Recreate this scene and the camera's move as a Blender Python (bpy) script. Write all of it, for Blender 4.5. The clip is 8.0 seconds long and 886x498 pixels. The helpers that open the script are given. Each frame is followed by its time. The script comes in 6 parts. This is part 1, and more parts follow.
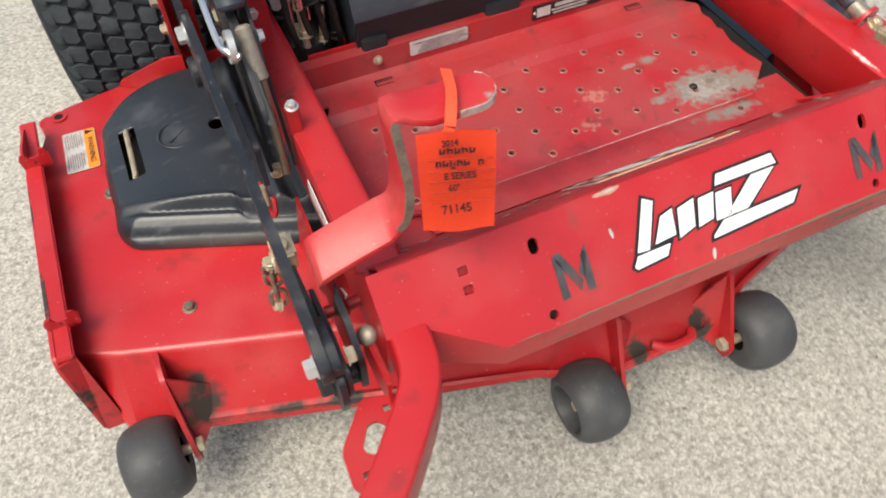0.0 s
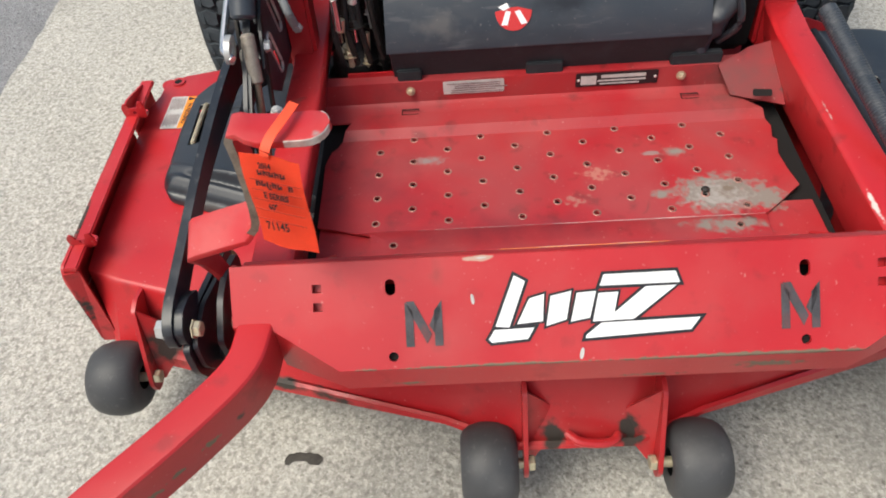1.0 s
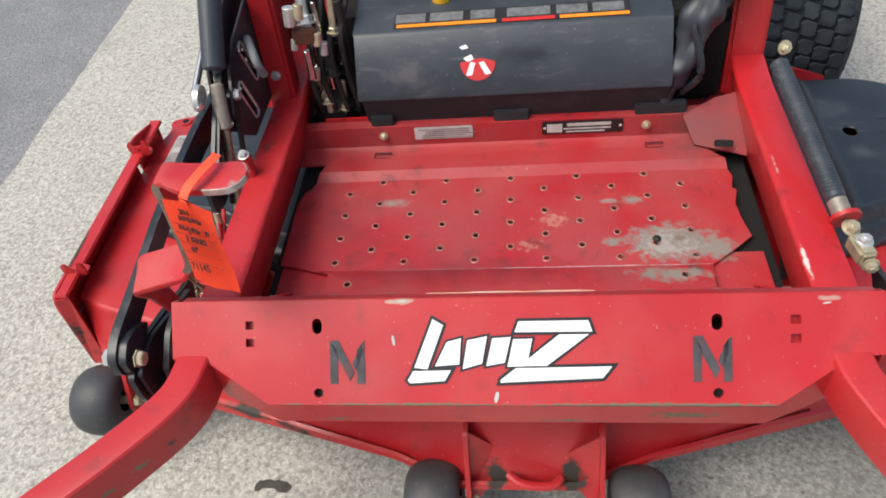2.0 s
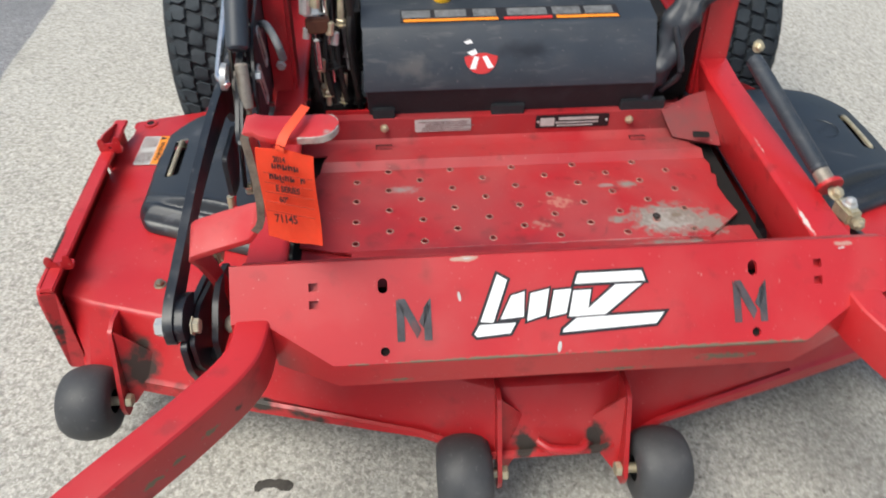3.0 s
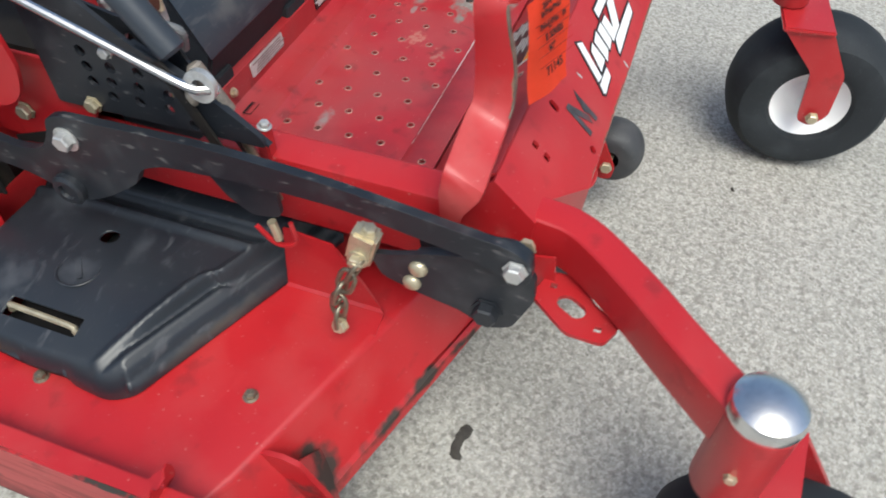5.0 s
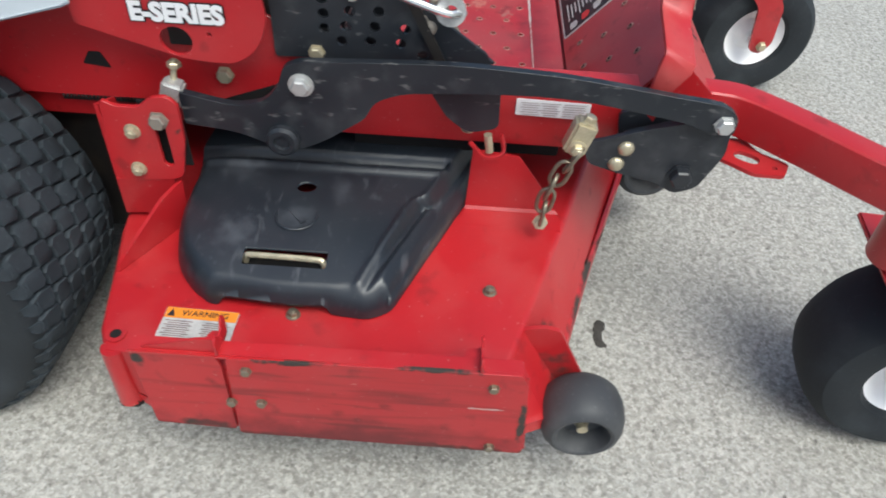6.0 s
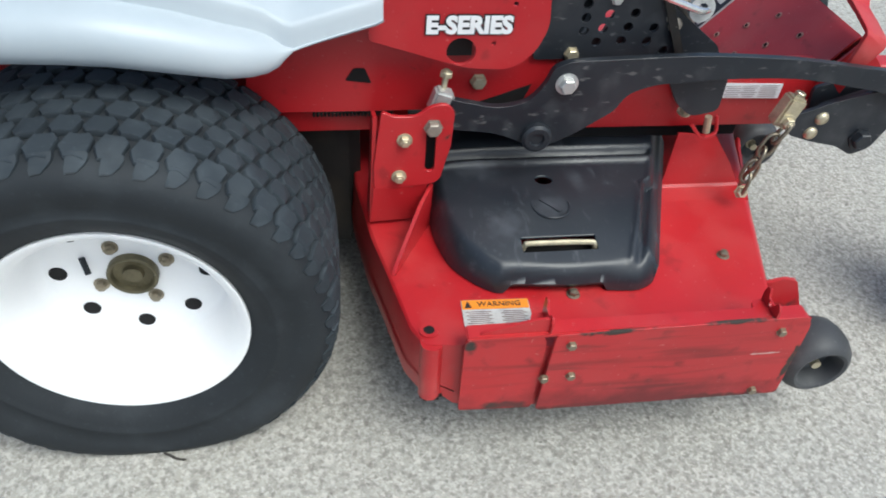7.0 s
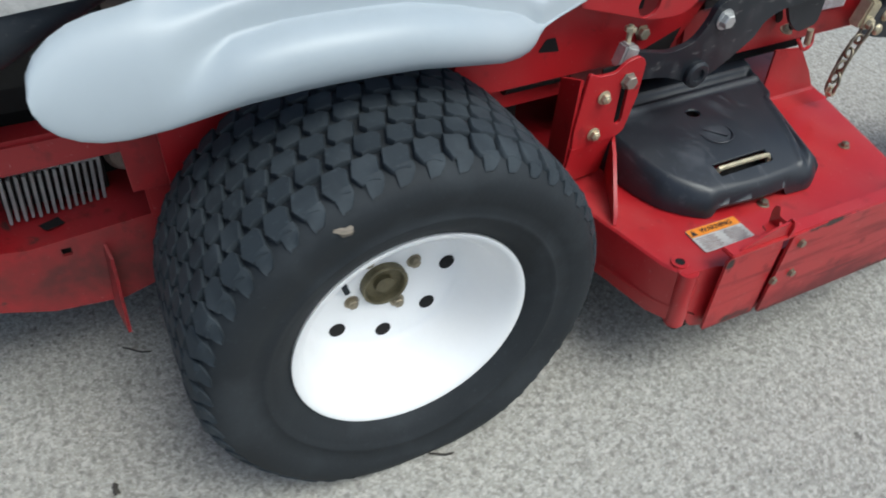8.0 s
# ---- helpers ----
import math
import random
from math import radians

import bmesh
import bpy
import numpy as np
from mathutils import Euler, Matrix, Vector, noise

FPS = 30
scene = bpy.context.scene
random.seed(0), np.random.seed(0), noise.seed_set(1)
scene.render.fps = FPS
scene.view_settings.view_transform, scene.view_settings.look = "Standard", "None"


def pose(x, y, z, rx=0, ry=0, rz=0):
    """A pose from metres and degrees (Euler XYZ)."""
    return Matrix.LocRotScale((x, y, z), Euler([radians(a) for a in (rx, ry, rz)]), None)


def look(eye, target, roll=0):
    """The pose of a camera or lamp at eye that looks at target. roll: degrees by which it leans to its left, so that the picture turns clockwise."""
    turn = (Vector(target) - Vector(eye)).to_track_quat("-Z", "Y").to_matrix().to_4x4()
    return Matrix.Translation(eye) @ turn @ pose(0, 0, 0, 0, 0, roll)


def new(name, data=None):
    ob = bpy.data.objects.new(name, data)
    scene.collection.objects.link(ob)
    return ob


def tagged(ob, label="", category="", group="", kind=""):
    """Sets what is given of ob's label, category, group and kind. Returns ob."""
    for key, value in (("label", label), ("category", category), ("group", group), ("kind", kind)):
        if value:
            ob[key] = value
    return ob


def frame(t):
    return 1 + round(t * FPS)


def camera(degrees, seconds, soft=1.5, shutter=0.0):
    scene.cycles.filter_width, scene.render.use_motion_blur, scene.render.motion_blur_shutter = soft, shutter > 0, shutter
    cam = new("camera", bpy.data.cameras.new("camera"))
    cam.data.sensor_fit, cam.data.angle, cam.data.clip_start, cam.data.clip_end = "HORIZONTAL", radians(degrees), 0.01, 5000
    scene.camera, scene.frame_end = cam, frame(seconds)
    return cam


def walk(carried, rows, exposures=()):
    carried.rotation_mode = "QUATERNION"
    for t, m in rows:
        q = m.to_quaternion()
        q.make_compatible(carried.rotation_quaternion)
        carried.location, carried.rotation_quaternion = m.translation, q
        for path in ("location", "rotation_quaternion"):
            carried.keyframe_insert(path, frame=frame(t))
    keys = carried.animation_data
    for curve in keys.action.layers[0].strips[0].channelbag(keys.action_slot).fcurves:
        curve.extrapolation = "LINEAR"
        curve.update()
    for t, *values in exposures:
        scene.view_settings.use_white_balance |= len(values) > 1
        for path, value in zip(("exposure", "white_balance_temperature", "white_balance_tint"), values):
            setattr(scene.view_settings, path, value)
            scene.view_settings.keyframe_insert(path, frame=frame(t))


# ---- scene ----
cam = camera(62.5, 8.0, 1.8, 0.2)
PATH = [
    (0, (-0.521, -0.408, 1.17), (-0.031, 0.706, -0.417), -1.0),
    (0.2, (-0.432, -0.46, 1.171), (-0.069, 0.74, -0.387), -1.7),
    (0.5, (-0.292, -0.524, 1.2), (-0.118, 0.705, -0.367), -3.0),
    (0.7, (-0.222, -0.535, 1.201), (-0.152, 0.73, -0.348), -3.1),
    (1, (-0.134, -0.514, 1.197), (-0.222, 0.786, -0.319), -5.8),
    (1.2, (-0.077, -0.508, 1.197), (-0.226, 0.803, -0.307), -7.0),
    (1.5, (0.019, -0.511, 1.212), (-0.207, 0.77, -0.307), -8.6),
    (1.7, (0.049, -0.511, 1.233), (-0.237, 0.785, -0.263), -11.0),
    (2.8, (-0.148, -0.616, 1.188), (-0.142, 0.87, -0.15), 0.4),
    (3, (-0.207, -0.63, 1.185), (-0.097, 0.824, -0.183), 0.3),
    (3.2, (-0.267, -0.617, 1.167), (0.001, 0.758, -0.26), -0.0),
    (3.5, (-0.358, -0.546, 1.153), (0.09, 0.72, -0.329), -6.1),
    (3.7, (-0.431, -0.488, 1.162), (0.155, 0.679, -0.353), -4.2),
    (4, (-0.564, -0.424, 1.152), (0.276, 0.586, -0.356), -3.6),
    (4.2, (-0.691, -0.398, 1.155), (0.279, 0.476, -0.36), -2.9),
    (5.3, (-1.121, 0.006, 1.093), (0.215, 0.337, -0.358), -0.4),
    (5.5, (-1.226, 0.093, 1.095), (0.153, 0.327, -0.334), -0.4),
    (5.7, (-1.304, 0.169, 1.08), (0.115, 0.334, -0.32), 0.6),
    (6, (-1.348, 0.331, 1.067), (0.087, 0.355, -0.326), 3.1),
    (6.3, (-1.365, 0.497, 1.069), (0.084, 0.466, -0.31), 3.8),
    (6.5, (-1.366, 0.614, 1.068), (0.079, 0.526, -0.312), 5.4),
    (6.8, (-1.404, 0.782, 1.084), (0.031, 0.606, -0.297), 4.4),
    (7, (-1.423, 0.897, 1.071), (0.025, 0.612, -0.278), 4.9),
    (7.5, (-1.374, 1.198, 1.054), (0.033, 0.709, -0.282), 6.2),
    (8, (-1.302, 1.49, 1.054), (-0.009, 0.794, -0.303), 2.7),
]
walk(cam, [(t, look(eye, target, roll)) for t, eye, target, roll in PATH],
     [(0.0, 0.66, 6900, 5), (1.5, 0.56, 6600, 5), (3.5, 0.57, 6400, 4), (5.5, 0.40, 6100, 3), (6.5, 0.44, 6000, 2), (7.5, 0.42, 5900, 1), (8.0, 0.10, 5900, 1)])

# ---- world, sun, exposure ----
world = bpy.data.worlds.new("sky")
scene.world = world
world.use_nodes = True
wn = world.node_tree.nodes
sky = wn.new("ShaderNodeTexSky")
sky.sky_type = 'NISHITA'
sky.sun_disc = False
sky.sun_elevation = radians(60)
sky.sun_rotation = radians(237)
sky.air_density, sky.dust_density, sky.ozone_density = 1.0, 5.0, 1.0
world.node_tree.links.new(sky.outputs[0], wn["Background"].inputs[0])
wn["Background"].inputs[1].default_value = 0.125
sun = new("sun", bpy.data.lights.new("sun", 'SUN'))
sun.data.energy, sun.data.angle, sun.data.color = 1.6, radians(35), (1.0, 0.985, 0.95)
sun.matrix_world = look((-1.97, -1.28, 4.0), (0, 0, 0))


# ---- materials ----
def tint(c, k):
    return tuple(min(1.0, v * k) for v in c)


class Shade:
    """A small node builder for one material."""

    def __init__(self, name, color, rough=0.5, metal=0.0, spec=0.5):
        self.m = bpy.data.materials.new(name)
        self.m.use_nodes = True
        self.t = self.m.node_tree
        self.b = self.t.nodes["Principled BSDF"]
        self.b.inputs["Metallic"].default_value = metal
        self.b.inputs["Specular IOR Level"].default_value = spec
        self.pos = self.t.nodes.new("ShaderNodeTexCoord").outputs["Object"]
        self.color = self.rgb(color)
        self.rough = self.val(rough)
        self.heights = []

    def rgb(self, c):
        n = self.t.nodes.new("ShaderNodeRGB")
        n.outputs[0].default_value = (*c[:3], 1)
        return n.outputs[0]

    def val(self, v):
        n = self.t.nodes.new("ShaderNodeValue")
        n.outputs[0].default_value = v
        return n.outputs[0]

    def link(self, a, b):
        self.t.links.new(a, b)

    def math(self, op, a, b=None, clamp=False):
        n = self.t.nodes.new("ShaderNodeMath")
        n.operation, n.use_clamp = op, clamp
        for i, v in enumerate((a, b)):
            if v is None:
                continue
            if isinstance(v, (int, float)):
                n.inputs[i].default_value = v
            else:
                self.link(v, n.inputs[i])
        return n.outputs[0]

    def noise(self, scale, detail=4.0, stretch=(1, 1, 1), shift=(0, 0, 0), distort=0.0):
        mp = self.t.nodes.new("ShaderNodeMapping")
        mp.inputs["Scale"].default_value = stretch
        mp.inputs["Location"].default_value = shift
        self.link(self.pos, mp.inputs["Vector"])
        n = self.t.nodes.new("ShaderNodeTexNoise")
        n.inputs["Scale"].default_value, n.inputs["Detail"].default_value = scale, detail
        n.inputs["Distortion"].default_value = distort
        self.link(mp.outputs[0], n.inputs["Vector"])
        return n.outputs["Fac"]

    def voronoi(self, scale, out="Distance"):
        n = self.t.nodes.new("ShaderNodeTexVoronoi")
        n.inputs["Scale"].default_value = scale
        self.link(self.pos, n.inputs["Vector"])
        return n.outputs[out]

    def step(self, fac, lo, hi, a=0.0, b=1.0):
        n = self.t.nodes.new("ShaderNodeMapRange")
        n.inputs[1].default_value, n.inputs[2].default_value = lo, hi
        n.inputs[3].default_value, n.inputs[4].default_value = a, b
        self.link(fac, n.inputs[0])
        return n.outputs[0]

    def blend(self, fac, color, rough=None, kind='MIX'):
        n = self.t.nodes.new("ShaderNodeMix")
        n.data_type, n.blend_type = 'RGBA', kind
        self.link(fac, n.inputs[0])
        self.link(self.color, n.inputs[6])
        self.link(color if not isinstance(color, tuple) else self.rgb(color), n.inputs[7])
        self.color = n.outputs[2]
        if rough is not None:
            r = self.t.nodes.new("ShaderNodeMix")
            self.link(fac, r.inputs[0])
            self.link(self.rough, r.inputs[2])
            r.inputs[3].default_value = rough
            self.rough = r.outputs[0]
        return self

    def patch(self, centre, radii, color, rough, scale=30.0, lo=0.45, hi=0.6, turn=0.0):
        """A patch of uneven outline round one place: wear, dirt and, on the rear frame, painted shade."""
        mp = self.t.nodes.new("ShaderNodeMapping")
        mp.vector_type = 'TEXTURE'
        mp.inputs["Location"].default_value = centre
        mp.inputs["Rotation"].default_value = (0, 0, turn)
        mp.inputs["Scale"].default_value = radii
        self.link(self.pos, mp.inputs["Vector"])
        g = self.t.nodes.new("ShaderNodeVectorMath")
        g.operation = 'LENGTH'
        self.link(mp.outputs[0], g.inputs[0])
        near = self.math('SUBTRACT', 1.0, g.outputs["Value"], True)
        f = self.math('ADD', self.math('MULTIPLY', near, 0.55), self.math('MULTIPLY', self.noise(scale, 12.0), 0.62))
        f = self.math('MULTIPLY', self.step(f, lo, hi), self.step(near, 0.0, 0.12))
        return self.blend(f, color, rough)

    def bump(self, height, strength, dist=0.002):
        n = self.t.nodes.new("ShaderNodeBump")
        n.inputs["Strength"].default_value, n.inputs["Distance"].default_value = strength, dist
        self.link(height, n.inputs["Height"])
        if self.heights:
            self.link(self.heights[-1], n.inputs["Normal"])
        self.heights.append(n.outputs[0])
        return self

    def done(self):
        self.link(self.color, self.b.inputs["Base Color"])
        self.link(self.rough, self.b.inputs["Roughness"])
        if self.heights:
            self.link(self.heights[-1], self.b.inputs["Normal"])
        return self.m


RED = (0.46, 0.014, 0.019)
GRIME = (0.035, 0.028, 0.022)


def red_paint(name, dirt=0.5, patches=(), scuff=0.68, dust=0.25, rough=0.36, streak=0.0, film=0.0, base=RED):
    s = Shade(name, base, rough)
    s.blend(s.step(s.noise(3.5, 3), 0.35, 0.7), (0.38, 0.011, 0.016))
    s.blend(s.step(s.noise(11, 6), 0.45, 0.8, 0, dust), (0.52, 0.16, 0.14), 0.6)
    s.blend(s.step(s.noise(26, 8, (1, 1, 1), (3, 1, 2)), 0.60, 0.72, 0, dirt), (0.10, 0.012, 0.012), 0.65)
    s.blend(s.step(s.noise(14, 9, (1, 1.0, 1.6), (7, 5, 1), 0.6), scuff, scuff + 0.05, 0, 0.85), GRIME, 0.75)
    s.blend(s.step(s.noise(170, 2), 0.70, 0.76, 0, 0.45), (0.55, 0.28, 0.24), 0.6)
    if film:
        s.blend(s.step(s.noise(6, 7, (1, 1, 1), (1, 4, 2), 0.8), 0.36, 0.66, 0, film), (0.27, 0.075, 0.075), 0.7)
    if streak:
        s.blend(s.step(s.noise(26, 8, (1, 0.14, 1.6), (2, 3, 8), 0.3), 0.52, 0.68, 0, streak), (0.075, 0.018, 0.016), 0.75)
        s.blend(s.step(s.noise(60, 6, (1, 0.10, 1.2), (5, 1, 3)), 0.62, 0.70, 0, streak), GRIME, 0.8)
    for p in patches:
        s.patch(*p)
    s.bump(s.noise(220, 3), 0.05, 0.001)
    s.bump(s.noise(18, 3), 0.10, 0.004)
    s.b.inputs["Coat Weight"].default_value = 0.16
    s.b.inputs["Coat Roughness"].default_value = 0.30
    return s.done()


def plain(name, color, rough=0.5, metal=0.0, var=0.25, scale=25.0, bump=0.06, dust=None, spec=0.5):
    s = Shade(name, color, rough, metal, spec)
    s.blend(s.step(s.noise(scale, 5), 0.35, 0.7, 0, 1), tint(color, 1 - var))
    s.blend(s.step(s.noise(scale * 7, 3), 0.4, 0.8, 0, 0.4), tint(color, 1 + var))
    if dust:
        s.blend(s.step(s.noise(scale * 0.5, 8, (1, 1, 1), (4, 2, 9)), 0.5, 0.75, 0, 0.55), dust, 0.8)
    if bump:
        s.bump(s.noise(scale * 12, 3), bump, 0.002)
    return s.done()


m_deck = red_paint("red_deck_paint", 0.32, (
    ((-0.775, 0.45, 0.30), (0.05, 0.4, 0.02), GRIME, 0.8, 40, 0.62, 0.72),
    ((-0.655, 0.17, 0.20), (0.06, 0.06, 0.08), (0.04, 0.025, 0.02), 0.8, 40, 0.46, 0.66),
    ((0.02, -0.03, 0.17), (0.10, 0.05, 0.03), GRIME, 0.8, 35, 0.55, 0.70),
    ((-0.45, 0.10, 0.17), (0.4, 0.2, 0.03), GRIME, 0.8, 30, 0.62, 0.75),
    ((-0.035, -0.03, 0.20), (0.03, 0.04, 0.05), GRIME, 0.8, 50, 0.48, 0.62),
    ((0.080, -0.03, 0.20), (0.03, 0.04, 0.05), GRIME, 0.8, 50, 0.48, 0.62)), 0.76, 0.20)
m_frame = red_paint("red_frame_paint", 0.4, (
    ((0.367, 0.115, 0.505), (0.006, 0.050, 0.007), (0.55, 0.48, 0.44), 0.45, 120, 0.56, 0.66),
    ((0.372, 0.300, 0.505), (0.005, 0.070, 0.006), (0.46, 0.22, 0.20), 0.55, 120, 0.68, 0.76)), 0.68, 0.10)
CHIP = (0.150, 0.115, 0.075)
m_cross = red_paint("red_crossmember_paint", 0.25, (
    ((0.17, -0.071, 0.4695), (0.27, 0.012, 0.0050), CHIP, 0.75, 110, 0.50, 0.60),
    ((-0.12, -0.071, 0.4695), (0.30, 0.012, 0.0045), CHIP, 0.75, 120, 0.56, 0.66),
    ((0.07, -0.068, 0.429), (0.09, 0.02, 0.009), CHIP, 0.75, 120, 0.62, 0.76),
    ((-0.22, -0.068, 0.432), (0.05, 0.02, 0.009), CHIP, 0.75, 120, 0.62, 0.76),
    ((0.20, -0.068, 0.445), (0.10, 0.02, 0.020), CHIP, 0.75, 120, 0.62, 0.76),
    ((-0.13, 0.020, 0.556), (0.04, 0.008, 0.006), (0.45, 0.28, 0.22), 0.6, 90, 0.58, 0.68),
    ((-0.18, 0.01, 0.545), (0.016, 0.03, 0.03), (0.30, 0.03, 0.03), 0.7, 60, 0.55, 0.85),
    ((-0.18, -0.04, 0.49), (0.03, 0.05, 0.05), (0.26, 0.03, 0.03), 0.7, 40, 0.60, 0.95),
    ((0.36, 0.018, 0.553), (0.04, 0.008, 0.006), (0.42, 0.22, 0.18), 0.6, 90, 0.6, 0.70)), 0.80, 0.2, 0.36, 0.0, 0.08)
WORN, SHINE = (0.215, 0.185, 0.160), (0.31, 0.285, 0.26)
m_pan = red_paint("red_floor_paint", 0.6, (
    ((-0.10, 0.20, 0.40), (0.36, 0.06, 0.05), (0.20, 0.022, 0.030), 0.6, 30, 0.50, 0.95),
    ((-0.28, 0.30, 0.40), (0.16, 0.18, 0.05), (0.22, 0.018, 0.026), 0.6, 20, 0.52, 0.95),
    ((0.235, 0.256, 0.398), (0.112, 0.062, 0.05), WORN, 0.7, 75, 0.47, 0.64),
    ((0.300, 0.240, 0.398), (0.060, 0.042, 0.05), WORN, 0.7, 110, 0.54, 0.70),
    ((0.148, 0.258, 0.398), (0.026, 0.018, 0.05), WORN, 0.7, 90, 0.50, 0.74),
    ((0.230, 0.186, 0.40), (0.120, 0.030, 0.04), WORN, 0.7, 90, 0.54, 0.72),
    ((0.230, 0.250, 0.398), (0.115, 0.065, 0.05), SHINE, 0.6, 120, 0.62, 0.78),
    ((0.250, 0.262, 0.398), (0.090, 0.050, 0.05), (0.17, 0.13, 0.10), 0.8, 75, 0.68, 0.86),
    ((0.120, 0.2075, 0.402), (0.26, 0.0035, 0.03), (0.55, 0.47, 0.44), 0.55, 60, 0.46, 0.55),
    ((-0.12, 0.2075, 0.402), (0.20, 0.003, 0.03), (0.45, 0.30, 0.27), 0.6, 60, 0.56, 0.66),
    ((0.185, 0.350, 0.398), (0.034, 0.018, 0.03), WORN, 0.7, 90, 0.50, 0.80),
    ((0.150, 0.349, 0.398), (0.024, 0.010, 0.03), (0.28, 0.16, 0.15), 0.7, 70, 0.52, 0.66),
    ((-0.20, 0.36, 0.398), (0.045, 0.018, 0.03), (0.26, 0.18, 0.17), 0.7, 100, 0.52, 0.80),
    ((0.06, 0.31, 0.398), (0.11, 0.07, 0.03), (0.42, 0.14, 0.11), 0.7, 130, 0.74, 0.84),
    ((0.02, 0.255, 0.398), (0.10, 0.05, 0.03), (0.36, 0.12, 0.10), 0.7, 110, 0.76, 0.86),
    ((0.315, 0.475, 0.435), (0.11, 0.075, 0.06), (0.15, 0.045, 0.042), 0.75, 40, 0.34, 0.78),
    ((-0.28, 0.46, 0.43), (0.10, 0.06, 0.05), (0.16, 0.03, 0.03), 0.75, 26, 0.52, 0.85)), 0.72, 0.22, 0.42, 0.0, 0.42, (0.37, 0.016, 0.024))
# grimy paint, made darker to hold the shade under fender and engine
m_rear = red_paint("red_shaded_grimy_rear_paint", 0.8, (((-0.352, 1.60, 0.25), (0.05, 0.25, 0.10), (0.10, 0.03, 0.026), 0.75, 40, 0.45, 0.9), ((-0.395, 1.30, 0.46), (0.05, 0.30, 0.14), (0.12, 0.02, 0.02), 0.75, 30, 0.42, 0.9)), 0.64, 0.04, 0.45, 0.0, 0.12, (0.33, 0.012, 0.017))
m_gusset = red_paint("red_grimy_gusset", 0.7, (((0.315, 0.475, 0.435), (0.14, 0.10, 0.09), (0.13, 0.035, 0.034), 0.75, 34, 0.40, 0.95),), 0.66, 0.0, 0.75, 0.0, 0.0, (0.26, 0.012, 0.018))
m_arm = red_paint("red_arm_paint", 0.35, (
    ((-0.428, -0.158, 0.471), (0.028, 0.028, 0.012), (0.17, 0.14, 0.085), 0.7, 190, 0.60, 0.70),
    ((-0.460, -0.188, 0.469), (0.026, 0.026, 0.009), (0.15, 0.12, 0.075), 0.7, 190, 0.62, 0.72),
    ((-0.486, -0.208, 0.467), (0.030, 0.030, 0.012), (0.17, 0.14, 0.085), 0.7, 190, 0.60, 0.70),
    ((-0.54, -0.26, 0.467), (0.05, 0.05, 0.014), (0.13, 0.105, 0.065), 0.7, 170, 0.62, 0.72),
    ((-0.402, -0.126, 0.470), (0.012, 0.020, 0.010), (0.10, 0.05, 0.04), 0.75, 90, 0.50, 0.60),
    ((0.398, -0.191, 0.485), (0.05, 0.05, 0.06), (0.07, 0.055, 0.04), 0.75, 60, 0.42, 0.72)), 0.76, 0.18, 0.38, 0.0, 0.08)
m_pedal = red_paint("red_pedal_paint", 0.2, (
    ((-0.281, 0.030, 0.743), (0.018, 0.012, 0.02), (0.34, 0.22, 0.21), 0.5, 140, 0.64, 0.86), ((-0.366, 0.022, 0.72), (0.02, 0.008, 0.04), (0.24, 0.17, 0.14), 0.6, 120, 0.50, 0.66), ((-0.335, 0.066, 0.750), (0.035, 0.004, 0.01), (0.55, 0.48, 0.44), 0.4, 120, 0.50, 0.62), ((-0.366, 0.018, 0.66), (0.02, 0.007, 0.06), (0.20, 0.15, 0.10), 0.6, 100, 0.42, 0.56)), 0.8, 0.55, 0.42)
m_panel = red_paint("red_scraped_panel", 0.6, (
    ((-0.80, 0.52, 0.322), (0.02, 0.10, 0.014), GRIME, 0.8, 55, 0.58, 0.70),
    ((-0.80, 0.34, 0.325), (0.02, 0.12, 0.010), GRIME, 0.8, 55, 0.60, 0.72),
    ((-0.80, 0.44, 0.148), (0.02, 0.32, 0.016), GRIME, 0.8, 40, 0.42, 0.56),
    ((-0.80, 0.66, 0.160), (0.02, 0.06, 0.018), GRIME, 0.8, 40, 0.50, 0.68),
    ((-0.80, 0.725, 0.300), (0.02, 0.02, 0.03), GRIME, 0.8, 70, 0.58, 0.75),
    ((-0.80, 0.27, 0.250), (0.02, 0.06, 0.004), (0.48, 0.30, 0.27), 0.6, 80, 0.56, 0.64),
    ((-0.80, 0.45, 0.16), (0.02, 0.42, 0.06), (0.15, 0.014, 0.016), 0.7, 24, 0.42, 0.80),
    ((-0.80, 0.222, 0.22), (0.03, 0.012, 0.10), GRIME, 0.8, 70, 0.55, 0.68)), 0.70, 0.08, 0.42, 0.50, 0.06)
s = Shade("black_painted_steel", (0.013, 0.016, 0.021), 0.36, 0, 0.5)
s.blend(s.step(s.noise(7, 6), 0.45, 0.75, 0, 0.7), (0.034, 0.036, 0.041), 0.5)
s.blend(s.step(s.noise(26, 7, (1, 1, 1), (3, 1, 5)), 0.52, 0.74, 0, 0.6), (0.062, 0.064, 0.068), 0.6)
s.blend(s.step(s.noise(110, 4, (1, .35, 1), (1, 4, 2)), 0.64, 0.72, 0, 0.55), (0.16, 0.155, 0.15), 0.6)
s.bump(s.noise(90, 3), 0.05, 0.002)
m_black = s.done()

